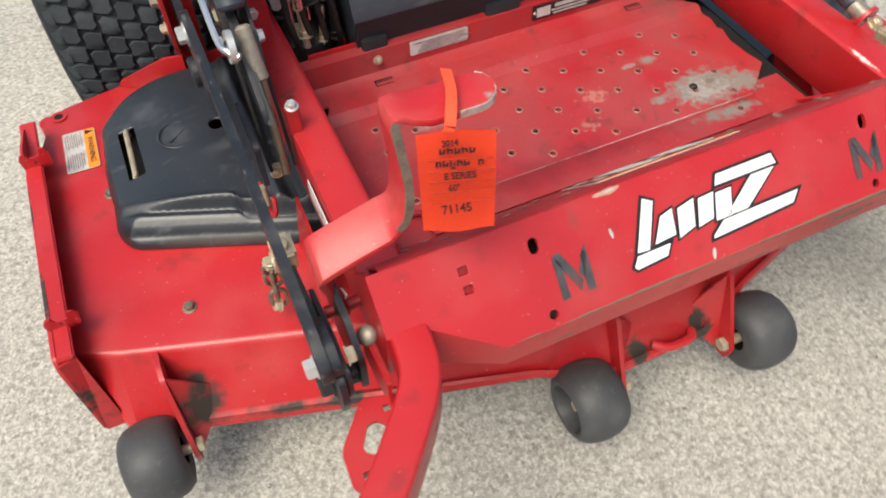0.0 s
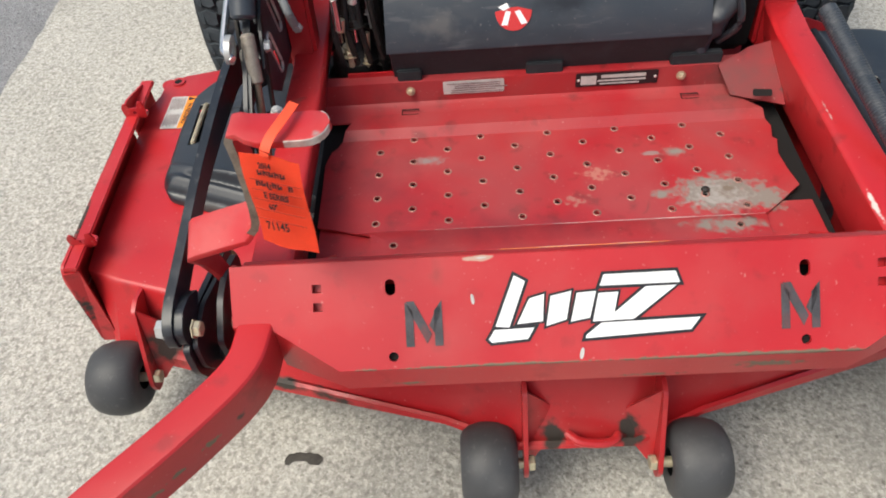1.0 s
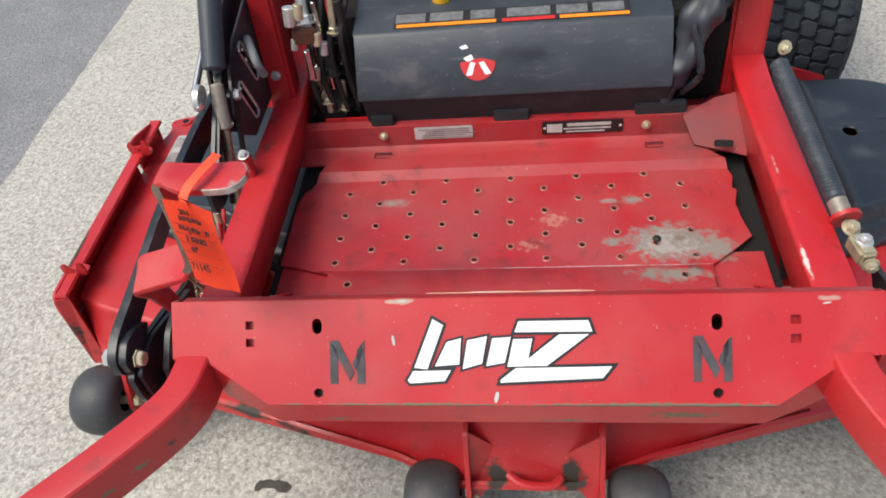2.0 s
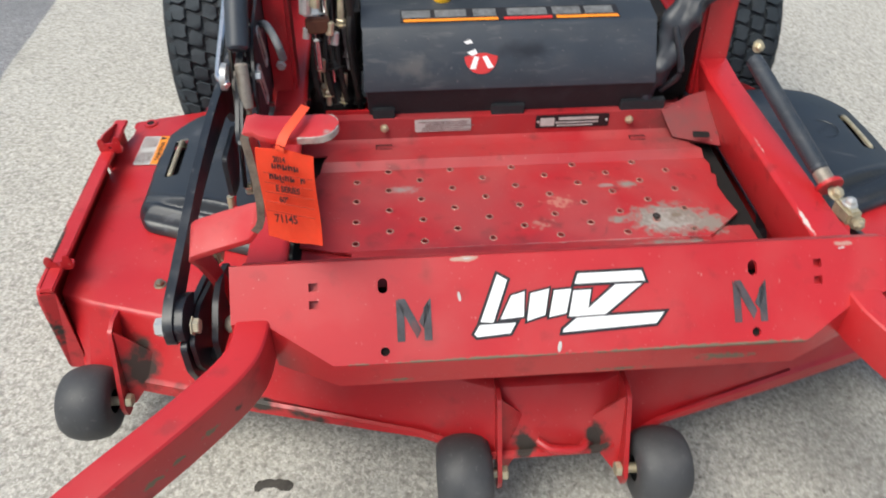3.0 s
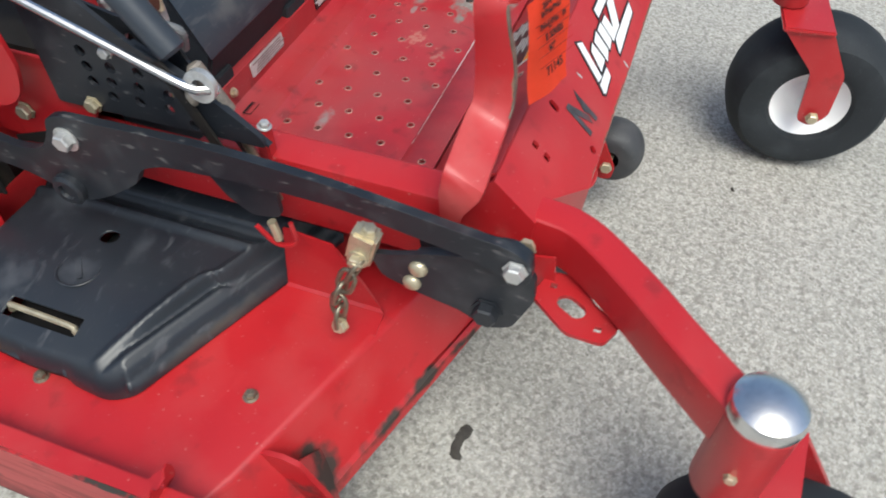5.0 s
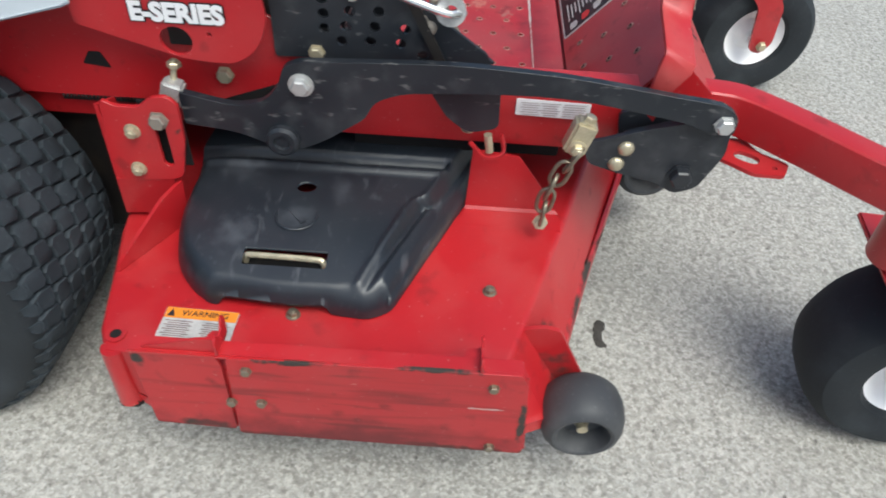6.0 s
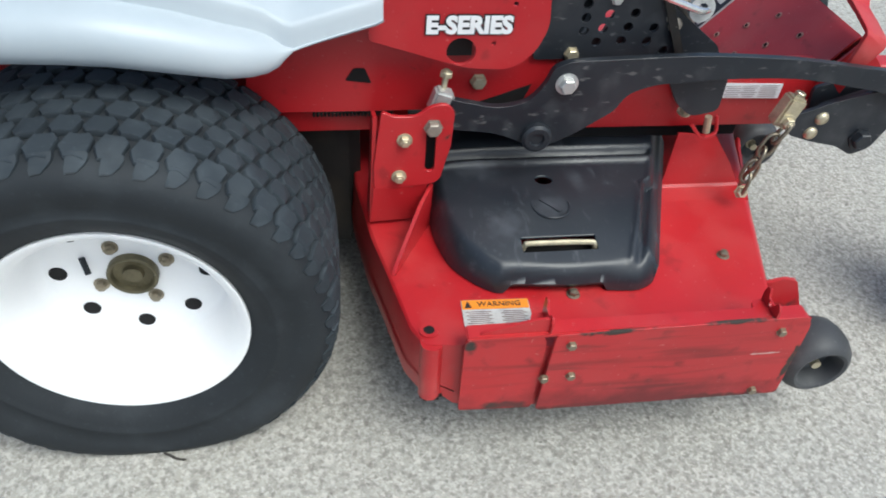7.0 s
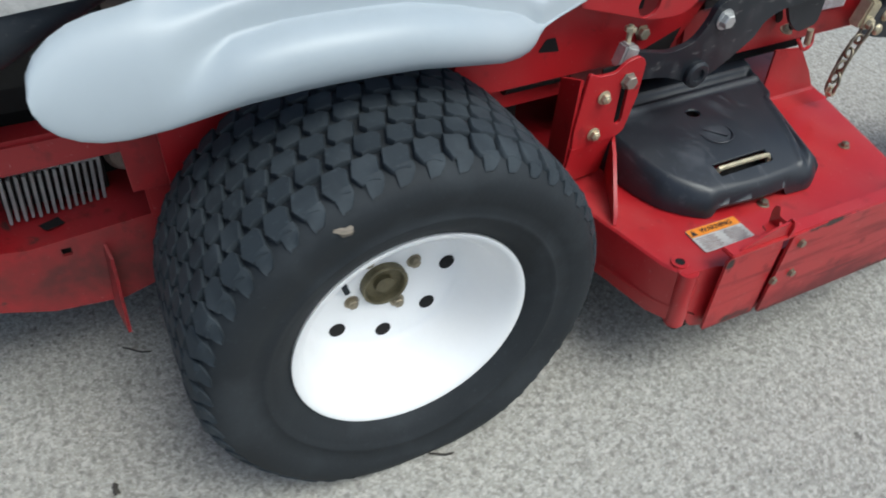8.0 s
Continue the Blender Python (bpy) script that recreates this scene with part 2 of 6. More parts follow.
m_plastic = plain("black_moulded_plastic", (0.024, 0.030, 0.039), 0.40, 0, 0.25, 9, 0.10, (0.070, 0.074, 0.082))
s = Shade("dusty_cover_plastic", (0.014, 0.018, 0.024), 0.34, 0, 0.6)
s.blend(s.step(s.noise(9, 5), 0.35, 0.7), (0.021, 0.025, 0.031), 0.44)
for place in (((-0.50, 0.50, 0.35), (0.05, 0.035, 0.03)), ((-0.46, 0.66, 0.35), (0.06, 0.07, 0.03)), ((-0.60, 0.64, 0.35), (0.07, 0.06, 0.04)), ((-0.56, 0.56, 0.35), (0.05, 0.05, 0.03)),
              ((0.50, 0.50, 0.35), (0.05, 0.04, 0.03)), ((0.48, 0.62, 0.35), (0.08, 0.07, 0.03))):
    s.patch(*place, (0.055, 0.061, 0.072), 0.6, 60, 0.52, 0.95)
s.patch((-0.55, 0.36, 0.298), (0.17, 0.12, 0.024), (0.060, 0.052, 0.045), 0.85, 50, 0.42, 0.90)
s.blend(s.step(s.noise(95, 3), 0.62, 0.74, 0, 0.5), (0.05, 0.053, 0.058), 0.7)
s.blend(s.step(s.noise(30, 9, (.5, 1.6, 1), (3, 1, 6), 1.2), 0.60, 0.72, 0, 0.6), (0.075, 0.080, 0.090), 0.7)
s.bump(s.noise(140, 3), 0.06, 0.002)
m_cover = s.done()
s = Shade("charcoal_console_plastic", (0.034, 0.042, 0.054), 0.42, 0, 0.5)
s.blend(s.step(s.noise(14, 5), 0.35, 0.7), (0.027, 0.034, 0.044), 0.36)
s.blend(s.step(s.noise(22, 8, (1, 1, 2.2), (4, 2, 9)), 0.48, 0.75, 0, 0.35), (0.065, 0.068, 0.073), 0.6)
s.blend(s.step(s.noise(70, 4, (.25, 1, 1.5), (1, 7, 3)), 0.60, 0.70, 0, 0.4), (0.11, 0.112, 0.115), 0.6)
s.patch((0.02, 0.52, 0.565), (0.07, 0.05, 0.03), (0.014, 0.016, 0.020), 0.3, 30, 0.46, 0.75)
s.patch((-0.17, 0.51, 0.550), (0.09, 0.05, 0.05), (0.080, 0.082, 0.086), 0.7, 40, 0.58, 0.80)
s.blend(s.step(s.noise(180, 2), 0.70, 0.75, 0, 0.6), (0.16, 0.15, 0.14), 0.7)
s.bump(s.noise(160, 3), 0.05, 0.002)
m_console = s.done()
m_tube = plain("dark_grey_tube_paint", (0.036, 0.044, 0.056), 0.42, 0, 0.2, 14, 0.04, (0.07, 0.07, 0.072))
m_dark = plain("dark_grimy_metal", (0.012, 0.010, 0.009), 0.6, 0, 0.4, 30, 0.1, (0.06, 0.045, 0.03))
m_zinc = plain("zinc_plated_steel", (0.62, 0.62, 0.60), 0.34, 0.6, 0.3, 60, 0.05)
m_brass = plain("yellow_zinc_steel", (0.60, 0.53, 0.37), 0.36, 0.6, 0.35, 70, 0.05)
m_chain = plain("dull_chain_steel", (0.30, 0.26, 0.19), 0.38, 0.75, 0.35, 70, 0.05)
m_chrome = plain("bright_steel_rod", (0.78, 0.78, 0.78), 0.22, 1.0, 0.15, 60, 0.0)
m_steelgrey = plain("worn_bare_steel", (0.33, 0.29, 0.24), 0.45, 0.4, 0.4, 60, 0.08)
m_wornedge = plain("brown_worn_edge", (0.19, 0.155, 0.12), 0.5, 0.2, 0.55, 55, 0.08, (0.33, 0.29, 0.26))
m_paleedge = plain("pale_worn_edge", (0.50, 0.46, 0.42), 0.42, 0.3, 0.45, 110, 0.05, (0.28, 0.05, 0.05))
m_white = plain("white_rim_paint", (0.92, 0.92, 0.92), 0.35, 0, 0.02, 20, 0.02)
m_grey = plain("pale_grey_fender_plastic", (0.42, 0.47, 0.505), 0.38, 0, 0.05, 6, 0.03, (0.50, 0.52, 0.54))
m_alu = plain("cast_aluminium", (0.40, 0.395, 0.385), 0.6, 0.3, 0.3, 40, 0.1)
m_logo_w = plain("white_decal_vinyl", (0.82, 0.82, 0.82), 0.4, 0, 0.04, 40, 0.02)
m_logo_k = plain("black_decal_vinyl", (0.014, 0.014, 0.016), 0.4, 0, 0.2, 40, 0.02)
m_stencil = plain("worn_black_stencil", (0.060, 0.058, 0.066), 0.7, 0, 0.5, 60, 0.05, (0.22, 0.05, 0.05))
m_orange = plain("orange_label", (0.80, 0.26, 0.02), 0.5, 0, 0.1, 40, 0.02)
m_label = plain("pale_label", (0.50, 0.49, 0.47), 0.5, 0, 0.3, 60, 0.02)
m_ink = plain("dark_print", (0.02, 0.02, 0.025), 0.5, 0, 0.2, 60, 0.0)
m_fade = plain("faded_print", (0.27, 0.20, 0.19), 0.6, 0, 0.5, 60, 0.0)
m_faint = plain("rubbed_print", (0.46, 0.40, 0.39), 0.6, 0, 0.4, 60, 0.0)
m_tag = plain("neon_orange_card", (0.92, 0.085, 0.030), 0.65, 0, 0.08, 30, 0.05)
m_pen = plain("marker_ink", (0.03, 0.006, 0.006), 0.6, 0, 0.2, 60, 0.0)
m_tagline = plain("printed_rule", (0.45, 0.03, 0.015), 0.6, 0, 0.2, 60, 0.0)
m_badge = plain("red_badge", (0.55, 0.03, 0.03), 0.4, 0, 0.1, 40, 0.0)
m_yellow = plain("yellow_cap", (0.75, 0.42, 0.02), 0.4, 0, 0.1, 40, 0.0)
m_rim = plain("scuffed_rim", (0.36, 0.17, 0.14), 0.5, 0.2, 0.5, 90, 0.0)
# flat black that paints the shade inside holes, gaps and hollow spaces
m_hole = plain("black_cavity_shade", (0.004, 0.003, 0.003), 0.9, 0, 0.2, 40, 0.0)


def rubber(name, base, dust, fine, rough=0.72):
    s = Shade(name, base, rough, 0, 0.35)
    s.blend(s.step(s.noise(7, 5), 0.35, 0.7, 0, 0.8), tint(base, 0.65))
    s.blend(s.step(s.noise(16, 8, (1, 1, 1), (2, 8, 3)), 0.50, 0.75, 0, 0.5), dust, 0.9)
    s.blend(s.step(s.noise(130, 3), 0.62, 0.72, 0, 0.35), dust, 0.9)
    s.bump(s.noise(fine, 3), 0.15, 0.002)
    return s.done()


m_rubber = rubber("tyre_rubber", (0.021, 0.025, 0.029), (0.050, 0.057, 0.063), 160)
m_tread = rubber("tread_rubber", (0.031, 0.040, 0.048), (0.076, 0.090, 0.100), 120)
m_roller = rubber("roller_rubber", (0.058, 0.060, 0.064), (0.13, 0.13, 0.13), 200, 0.50)


def concrete(name):
    s = Shade(name, (0.37, 0.355, 0.312), 0.88)
    s.blend(s.step(s.noise(1.3, 4), 0.35, 0.7), (0.32, 0.308, 0.278))
    s.blend(s.step(s.noise(5, 6), 0.40, 0.75, 0, 0.7), (0.40, 0.388, 0.352))
    s.blend(s.step(s.voronoi(210, "Color"), 0.45, 0.85, 0, 0.8), (0.56, 0.54, 0.49))
    s.blend(s.step(s.voronoi(165, "Color"), 0.10, 0.40, 0.62, 0), (0.20, 0.187, 0.162))
    s.blend(s.step(s.voronoi(105, "Color"), 0.72, 0.86, 0, 0.30), (0.55, 0.53, 0.48))
    s.blend(s.step(s.voronoi(120, "Color"), 0.06, 0.20, 0.45, 0), (0.17, 0.155, 0.13))
    s.blend(s.step(s.noise(75, 4, (1, 1, 1), (2, 6, 0)), 0.52, 0.67, 0, 0.70), (0.19, 0.18, 0.157))
    s.blend(s.step(s.noise(85, 4, (1, 1, 1), (8, 1, 0)), 0.55, 0.70, 0, 0.58), (0.57, 0.555, 0.51))
    s.blend(s.step(s.noise(48, 3, (1, 1, 1), (9, 9, 0)), 0.69, 0.735, 0, 0.75), (0.10, 0.092, 0.08))
    s.blend(s.step(s.noise(2.1, 8, (1, 1, 1), (5, 3, 0)), 0.56, 0.75, 0, 0.4), (0.20, 0.192, 0.165))
    s.bump(s.noise(100, 4), 0.6, 0.005)
    s.bump(s.voronoi(150), 0.3, 0.003)
    return s.done()


def asphalt(name):
    s = Shade(name, (0.20, 0.20, 0.205), 0.85)
    s.blend(s.step(s.voronoi(150, "Color"), 0.5, 0.9, 0, 0.6), (0.34, 0.34, 0.345))
    s.blend(s.step(s.noise(5, 5), 0.4, 0.7, 0, 0.6), (0.15, 0.152, 0.16))
    s.blend(s.step(s.noise(90, 4), 0.55, 0.7, 0, 0.7), (0.07, 0.07, 0.075))
    s.bump(s.voronoi(150), 0.7, 0.005)
    return s.done()


m_concrete, m_asphalt = concrete("weathered_concrete"), asphalt("grey_asphalt")


# ---- building tools ----
def finish(bm, angle=35):
    bmesh.ops.recalc_face_normals(bm, faces=bm.faces)
    for f in bm.faces:
        f.smooth = True
    for e in bm.edges:
        if len(e.link_faces) == 2 and e.calc_face_angle(0) > radians(angle):
            e.smooth = False
    return bm


def mesh_of(name, bm, material, angle=35):
    finish(bm, angle)
    me = bpy.data.meshes.new(name)
    bm.to_mesh(me)
    bm.free()
    for m in (material if isinstance(material, (list, tuple)) else (material,)):
        me.materials.append(m)
    return me


def part(name, bm, material, parent=None, label="", angle=35):
    ob = new(name, mesh_of(name, bm, material, angle))
    ob.parent = parent
    return tagged(ob, label)


def placed(name, me, m, parent, label=""):
    ob = new(name, me)
    ob.parent = parent
    ob.matrix_basis = m
    return tagged(ob, label)


def axes(origin, ex, ey, ez):
    m = Matrix.Identity(4)
    for i, v in enumerate((ex, ey, ez)):
        m.col[i][:3] = Vector(v).normalized()
    m.translation = origin
    return m


def toward(origin, z):
    """A frame at origin whose z looks along the given way."""
    return Matrix.Translation(origin) @ Vector(z).to_track_quat("Z", "Y").to_matrix().to_4x4()


YZ = lambda x: Matrix(((0, 0, 1, x), (1, 0, 0, 0), (0, 1, 0, 0), (0, 0, 0, 1)))


def bevelled(bm, width, segments=2):
    edges = [e for e in bm.edges if len(e.link_faces) == 2 and e.calc_face_angle(0) > radians(40)]
    if width > 0 and edges:
        bmesh.ops.bevel(bm, geom=edges, offset=width, segments=segments, affect='EDGES', clamp_overlap=True)
    return bm


def box(size, m=Matrix.Identity(4), bevel=0.002, bm=None):
    b = bmesh.new()
    bmesh.ops.create_cube(b, size=1, matrix=Matrix.Diagonal((*size, 1)))
    bevelled(b, bevel)
    b.transform(m)
    return joined(bm, b)


def joined(bm, other):
    if bm is None:
        return other
    me = bpy.data.meshes.new("tmp")
    other.to_mesh(me)
    other.free()
    bm.from_mesh(me)
    bpy.data.meshes.remove(me)
    return bm


def ring(cx, cy, rx, ry=None, n=14, start=0.0):
    ry = rx if ry is None else ry
    return [(cx + rx * math.cos(start + 2 * math.pi * i / n), cy + ry * math.sin(start + 2 * math.pi * i / n)) for i in range(n)]


def rect(cx, cy, w, h):
    return [(cx - w / 2, cy - h / 2), (cx + w / 2, cy - h / 2), (cx + w / 2, cy + h / 2), (cx - w / 2, cy + h / 2)]


def slot(cx, cy, w, h, n=5):
    """A slot with round ends, longer along its greater side."""
    pts, r = [], min(w, h) / 2
    dx, dy = max(w / 2 - r, 0), max(h / 2 - r, 0)
    corners = ((dx, dy, 0), (-dx, dy, 90), (-dx, -dy, 180), (dx, -dy, 270))
    for sx, sy, a in corners:
        for i in range(n):
            t = radians(a + 90 * i / (n - 1))
            pts.append((cx + sx + r * math.cos(t), cy + sy + r * math.sin(t)))
    keep = []
    for p in pts:
        if not keep or (Vector(p) - Vector(keep[-1])).length > 1e-6:
            keep.append(p)
    if (Vector(keep[0]) - Vector(keep[-1])).length < 1e-6:
        keep.pop()
    return keep


def rounded(pts, r, n=4):
    """The corners of a polygon rounded; r may be one number or one for each corner."""
    out, k = [], len(pts)
    rs = r if isinstance(r, (list, tuple)) else [r] * k
    for i, p in enumerate(pts):
        p, a, b = Vector(p), Vector(pts[i - 1]), Vector(pts[(i + 1) % k])
        d = min(rs[i], (a - p).length * 0.45, (b - p).length * 0.45)
        if d < 1e-5:
            out.append(tuple(p))
            continue
        p0, p1 = p + (a - p).normalized() * d, p + (b - p).normalized() * d
        for j in range(n + 1):
            t = j / n
            out.append(tuple(p0 * (1 - t) ** 2 + p * 2 * t * (1 - t) + p1 * t ** 2))
    return out


def plate(outline, thick, m=Matrix.Identity(4), holes=(), bevel=0.0, bm=None):
    """A flat sheet with holes: the outline lies in x, y; its thickness goes along -z."""
    b = bmesh.new()
    edges = []
    for loop in (outline, *holes):
        vs = [b.verts.new((x, y, 0)) for x, y in loop]
        edges += [b.edges.new((vs[i - 1], vs[i])) for i in range(len(vs))]
    bmesh.ops.triangle_fill(b, use_beauty=True, use_dissolve=False, edges=edges, normal=(0, 0, 1))
    rim = [e for e in b.edges if len(e.link_faces) == 1]
    if thick:
        g = bmesh.ops.extrude_face_region(b, geom=list(b.faces))
        bmesh.ops.translate(b, verts=[v for v in g["geom"] if isinstance(v, bmesh.types.BMVert)], vec=(0, 0, -thick))
    bmesh.ops.recalc_face_normals(b, faces=b.faces)
    if bevel:
        bevelled(b, bevel, 1)
    b.transform(m)
    return joined(bm, b)


def sheet(verts, faces, thick, bm=None):
    """Folded sheet metal: faces thickened to the inside."""
    b = bmesh.new()
    vs = [b.verts.new(v) for v in verts]
    for f in faces:
        b.faces.new([vs[i] for i in f])
    bmesh.ops.recalc_face_normals(b, faces=b.faces)
    if thick:
        bmesh.ops.solidify(b, geom=list(b.faces), thickness=thick)
    return joined(bm, b)


def fold(profile, x0, x1, thick, bm=None, shift=None):
    """A strip folded along x: profile of (y, z), from x0 to x1."""
    verts, faces = [], []
    for i, (y, z) in enumerate(profile):
        verts += [(x0, y, z), (x1, y, z)]
        if i:
            faces.append((2 * i - 2, 2 * i - 1, 2 * i + 1, 2 * i))
    return sheet(verts, faces, thick, bm)


def lathe(profile, m=Matrix.Identity(4), n=32, bm=None):
    """Turned about z: profile of (radius, height)."""
    b = bmesh.new()
    rows = []
    for r, h in profile:
        if r < 1e-6:
            rows.append([b.verts.new((0, 0, h))] * n)
        else:
            rows.append([b.verts.new((r * math.cos(2 * math.pi * i / n), r * math.sin(2 * math.pi * i / n), h)) for i in range(n)])
    for a, c in zip(rows, rows[1:]):
        for i in range(n):
            j = (i + 1) % n
            f = []
            for v in (a[i], a[j], c[j], c[i]):
                if v not in f:
                    f.append(v)
            if len(f) > 2:
                b.faces.new(f)
    b.transform(m)
    return joined(bm, b)


def spline(pts, n=6):
    """A smooth line through the points."""
    p = [Vector(q) for q in pts]
    p = [2 * p[0] - p[1]] + p + [2 * p[-1] - p[-2]]
    out = []
    for i in range(1, len(p) - 2):
        for j in range(n):
            t = j / n
            a, b, c, d = p[i - 1], p[i], p[i + 1], p[i + 2]
            out.append(0.5 * ((2 * b) + (c - a) * t + (2 * a - 5 * b + 4 * c - d) * t * t + (3 * b - a - 3 * c + d) * t ** 3))
    return out + [p[-2]]


def sweep(line, section, up=(0, 0, 1), bm=None, closed=False, radii=None):
    """A section of (side, up) swept along a line; the ends are closed."""
    b = bmesh.new()
    line = [Vector(p) for p in line]
    rows, k = [], len(line)
    for i, p in enumerate(line):
        if closed:
            d = (line[(i + 1) % k] - line[i - 1]).normalized()
        else:
            d = (line[min(i + 1, k - 1)] - line[max(i - 1, 0)]).normalized()
        side = d.cross(Vector(up))
        side = side.normalized() if side.length > 1e-4 else Vector((1, 0, 0))
        u = side.cross(d).normalized()
        s = radii[i] if radii else 1.0
        rows.append([b.verts.new(p + side * x * s + u * y * s) for x, y in section])
    n = len(section)
    pairs = list(zip(rows, rows[1:])) + ([(rows[-1], rows[0])] if closed else [])
    for a, c in pairs:
        for i in range(n):
            j = (i + 1) % n
            b.faces.new((a[i], a[j], c[j], c[i]))
    if not closed:
        b.faces.new(rows[0][::-1])
        b.faces.new(rows[-1])
    return joined(bm, b)


def rod(a, c, r, n=14, bm=None, bevel=0.0):
    a, c = Vector(a), Vector(c)
    h = (c - a).length
    k = min(bevel, r * 0.5, h * 0.3)
    prof = [(0, 0), (r - k, 0), (r, k), (r, h - k), (r - k, h), (0, h)] if k else [(0, 0), (r, 0), (r, h), (0, h)]
    return lathe(prof, toward(a, c - a), n, bm)


def hexes(r, h, m=Matrix.Identity(4), bm=None):
    b = lathe([(0, 0), (r, 0), (r, h * 0.8), (r * 0.86, h), (0, h)], m, 6)
    return joined(bm, b)


def letters(name, text, size, material, m, parent, fat=0.0, depth=0.0006, label=""):
    c = bpy.data.curves.new("tmp", 'FONT')
    c.body, c.size, c.offset, c.extrude = text, size, fat, depth
    c.align_x, c.align_y = 'CENTER', 'CENTER'
    c.resolution_u = 3
    ob = bpy.data.objects.new("tmp", c)
    scene.collection.objects.link(ob)
    me = bpy.data.meshes.new_from_object(ob.evaluated_get(bpy.context.evaluated_depsgraph_get()))
    bpy.data.objects.remove(ob)
    bpy.data.curves.remove(c)
    me.name = name
    me.materials.clear()
    me.materials.append(material)
    return placed(name, me, m, parent, label)


def bars(name, lines, material, m, parent, thick=0.0006, label=""):
    """Plain bars for print: each (x, y, width, height)."""
    b = None
    for x, y, w, h in lines:
        b = plate(rect(x, y, w, h), thick, Matrix.Translation((0, 0, thick)), bm=b)
    b.transform(m)
    return part(name, b, material, parent, label)


# fasteners, shared by all the bolts
b = lathe([(0, 0), (1.35, 0), (1.35, 0.18), (1.15, 0.25), (0, 0.25)], n=16)
hexes(1.0, 0.95, Matrix.Translation((0, 0, 0.2)), b)
lathe([(0, 0.9), (0.52, 0.9), (0.52, 1.25), (0.44, 1.35), (0, 1.35)], n=10, bm=b)
NUT = {m.name: mesh_of("nut", b.copy(), m, 30) for m in (m_zinc, m_brass, m_steelgrey, m_dark, m_chrome, m_chain)}
b.free()
b = lathe([(0, 0), (1.25, 0), (1.25, 0.15), (1.0, 0.16), (1.0, 0.85), (0.85, 1.0), (0, 1.0)], n=6)
HEAD = {m.name: mesh_of("bolt_head", b.copy(), m, 30) for m in (m_zinc, m_brass, m_black, m_steelgrey, m_chain)}
b.free()
b = lathe([(0, 0), (1.0, 0), (0.97, 0.2), (0.8, 0.45), (0.5, 0.6), (0, 0.66)], n=16)
DOME = {m.name: mesh_of("carriage_bolt", b.copy(), m, 40) for m in (m_zinc, m_brass, m_steelgrey, m_dark)}
b.free()


def fastener(kind, at, way, r, material, parent, name="bolt"):
    return placed(name, kind[material.name], toward(at, way) @ Matrix.Diagonal((r, r, r, 1)), parent)


# ---- ground ----
def slab(name, x0, x1, z, material, ragged_left=False):
    b = bmesh.new()
    n = 260
    ys = [-4 + 12 * i / n for i in range(n + 1)]
    ys = [-90.0] + ys + [90.0]
    a = [b.verts.new((x0 + (0.008 * noise.noise(Vector((y * 9, 3, 0))) + 0.012 * noise.noise(Vector((y * 40, 7, 0))) if ragged_left else 0), y, z)) for y in ys]
    c = [b.verts.new((x1, y, z)) for y in ys]
    for i in range(len(ys) - 1):
        b.faces.new((a[i], c[i], c[i + 1], a[i + 1]))
    return part(name, b, material)


tagged(slab("pavement", -1.445, 90, 0.0, m_concrete, True), "weathered pale concrete with exposed fine gravel", "pavement", kind="structure")
tagged(slab("road", -90, -1.40, -0.012, m_asphalt), "grey worn asphalt beside the concrete", "road", kind="structure")


def litter(name, at, length, width, bend, material, label, category, turn=0.0, high=0.004):
    """A flat crumpled scrap on the ground, of uneven width."""
    line = [Vector((length * (i / 9 - 0.5), bend * math.sin(i / 9 * 5.0), 0)) for i in range(10)]
    b = bmesh.new()
    rows = []
    for i, p in enumerate(line):
        w = width * (0.45 + 0.55 * abs(noise.noise(Vector((i * 0.7 + at[0] * 9, at[1] * 7, 2))))) * (0.4 if i in (0, 9) else 1)
        rows.append([b.verts.new(p + Vector((0, s * w, high * (1 - abs(s)) + 0.001))) for s in (-1, -0.4, 0.3, 1)])
    for a, c in zip(rows, rows[1:]):
        for i in range(3):
            b.faces.new((a[i], a[i + 1], c[i + 1], c[i]))
    ob = part(name, b, material)
    ob.matrix_basis = pose(at[0], at[1], 0.001, 0, 0, turn)
    return tagged(ob, label, category)


m_wet = plain("dried_mud", (0.062, 0.055, 0.047), 0.85, 0, 0.4, 60, 0.2)
litter("mud_smear", (-0.453, 0.042), 0.066, 0.017, 0.006, m_wet, "dark dried smear of mud on the concrete", "mud", 8, 0.002)
litter("twig", (-0.738, 1.172), 0.040, 0.004, 0.002, m_wet, "short dark twig lying beside the tyre", "twig", 70)
litter("twig", (-0.313, 1.577), 0.055, 0.003, 0.003, m_wet, "thin dark twig on the concrete", "twig", 60)
litter("dead_leaf", (-0.58, 1.653), 0.022, 0.008, 0.001, m_wet, "small brown dead leaf on the concrete", "leaf", 10)
litter("dead_leaf", (0.321, -0.322), 0.012, 0.006, 0.001, m_wet, "tiny dark dead leaf on the concrete", "leaf", 40)

# ---- the mower: one thing that rolls ----
mower = tagged(new("riding_mower"), "red zero-turn riding mower with black covers parked on concrete", "riding mower")

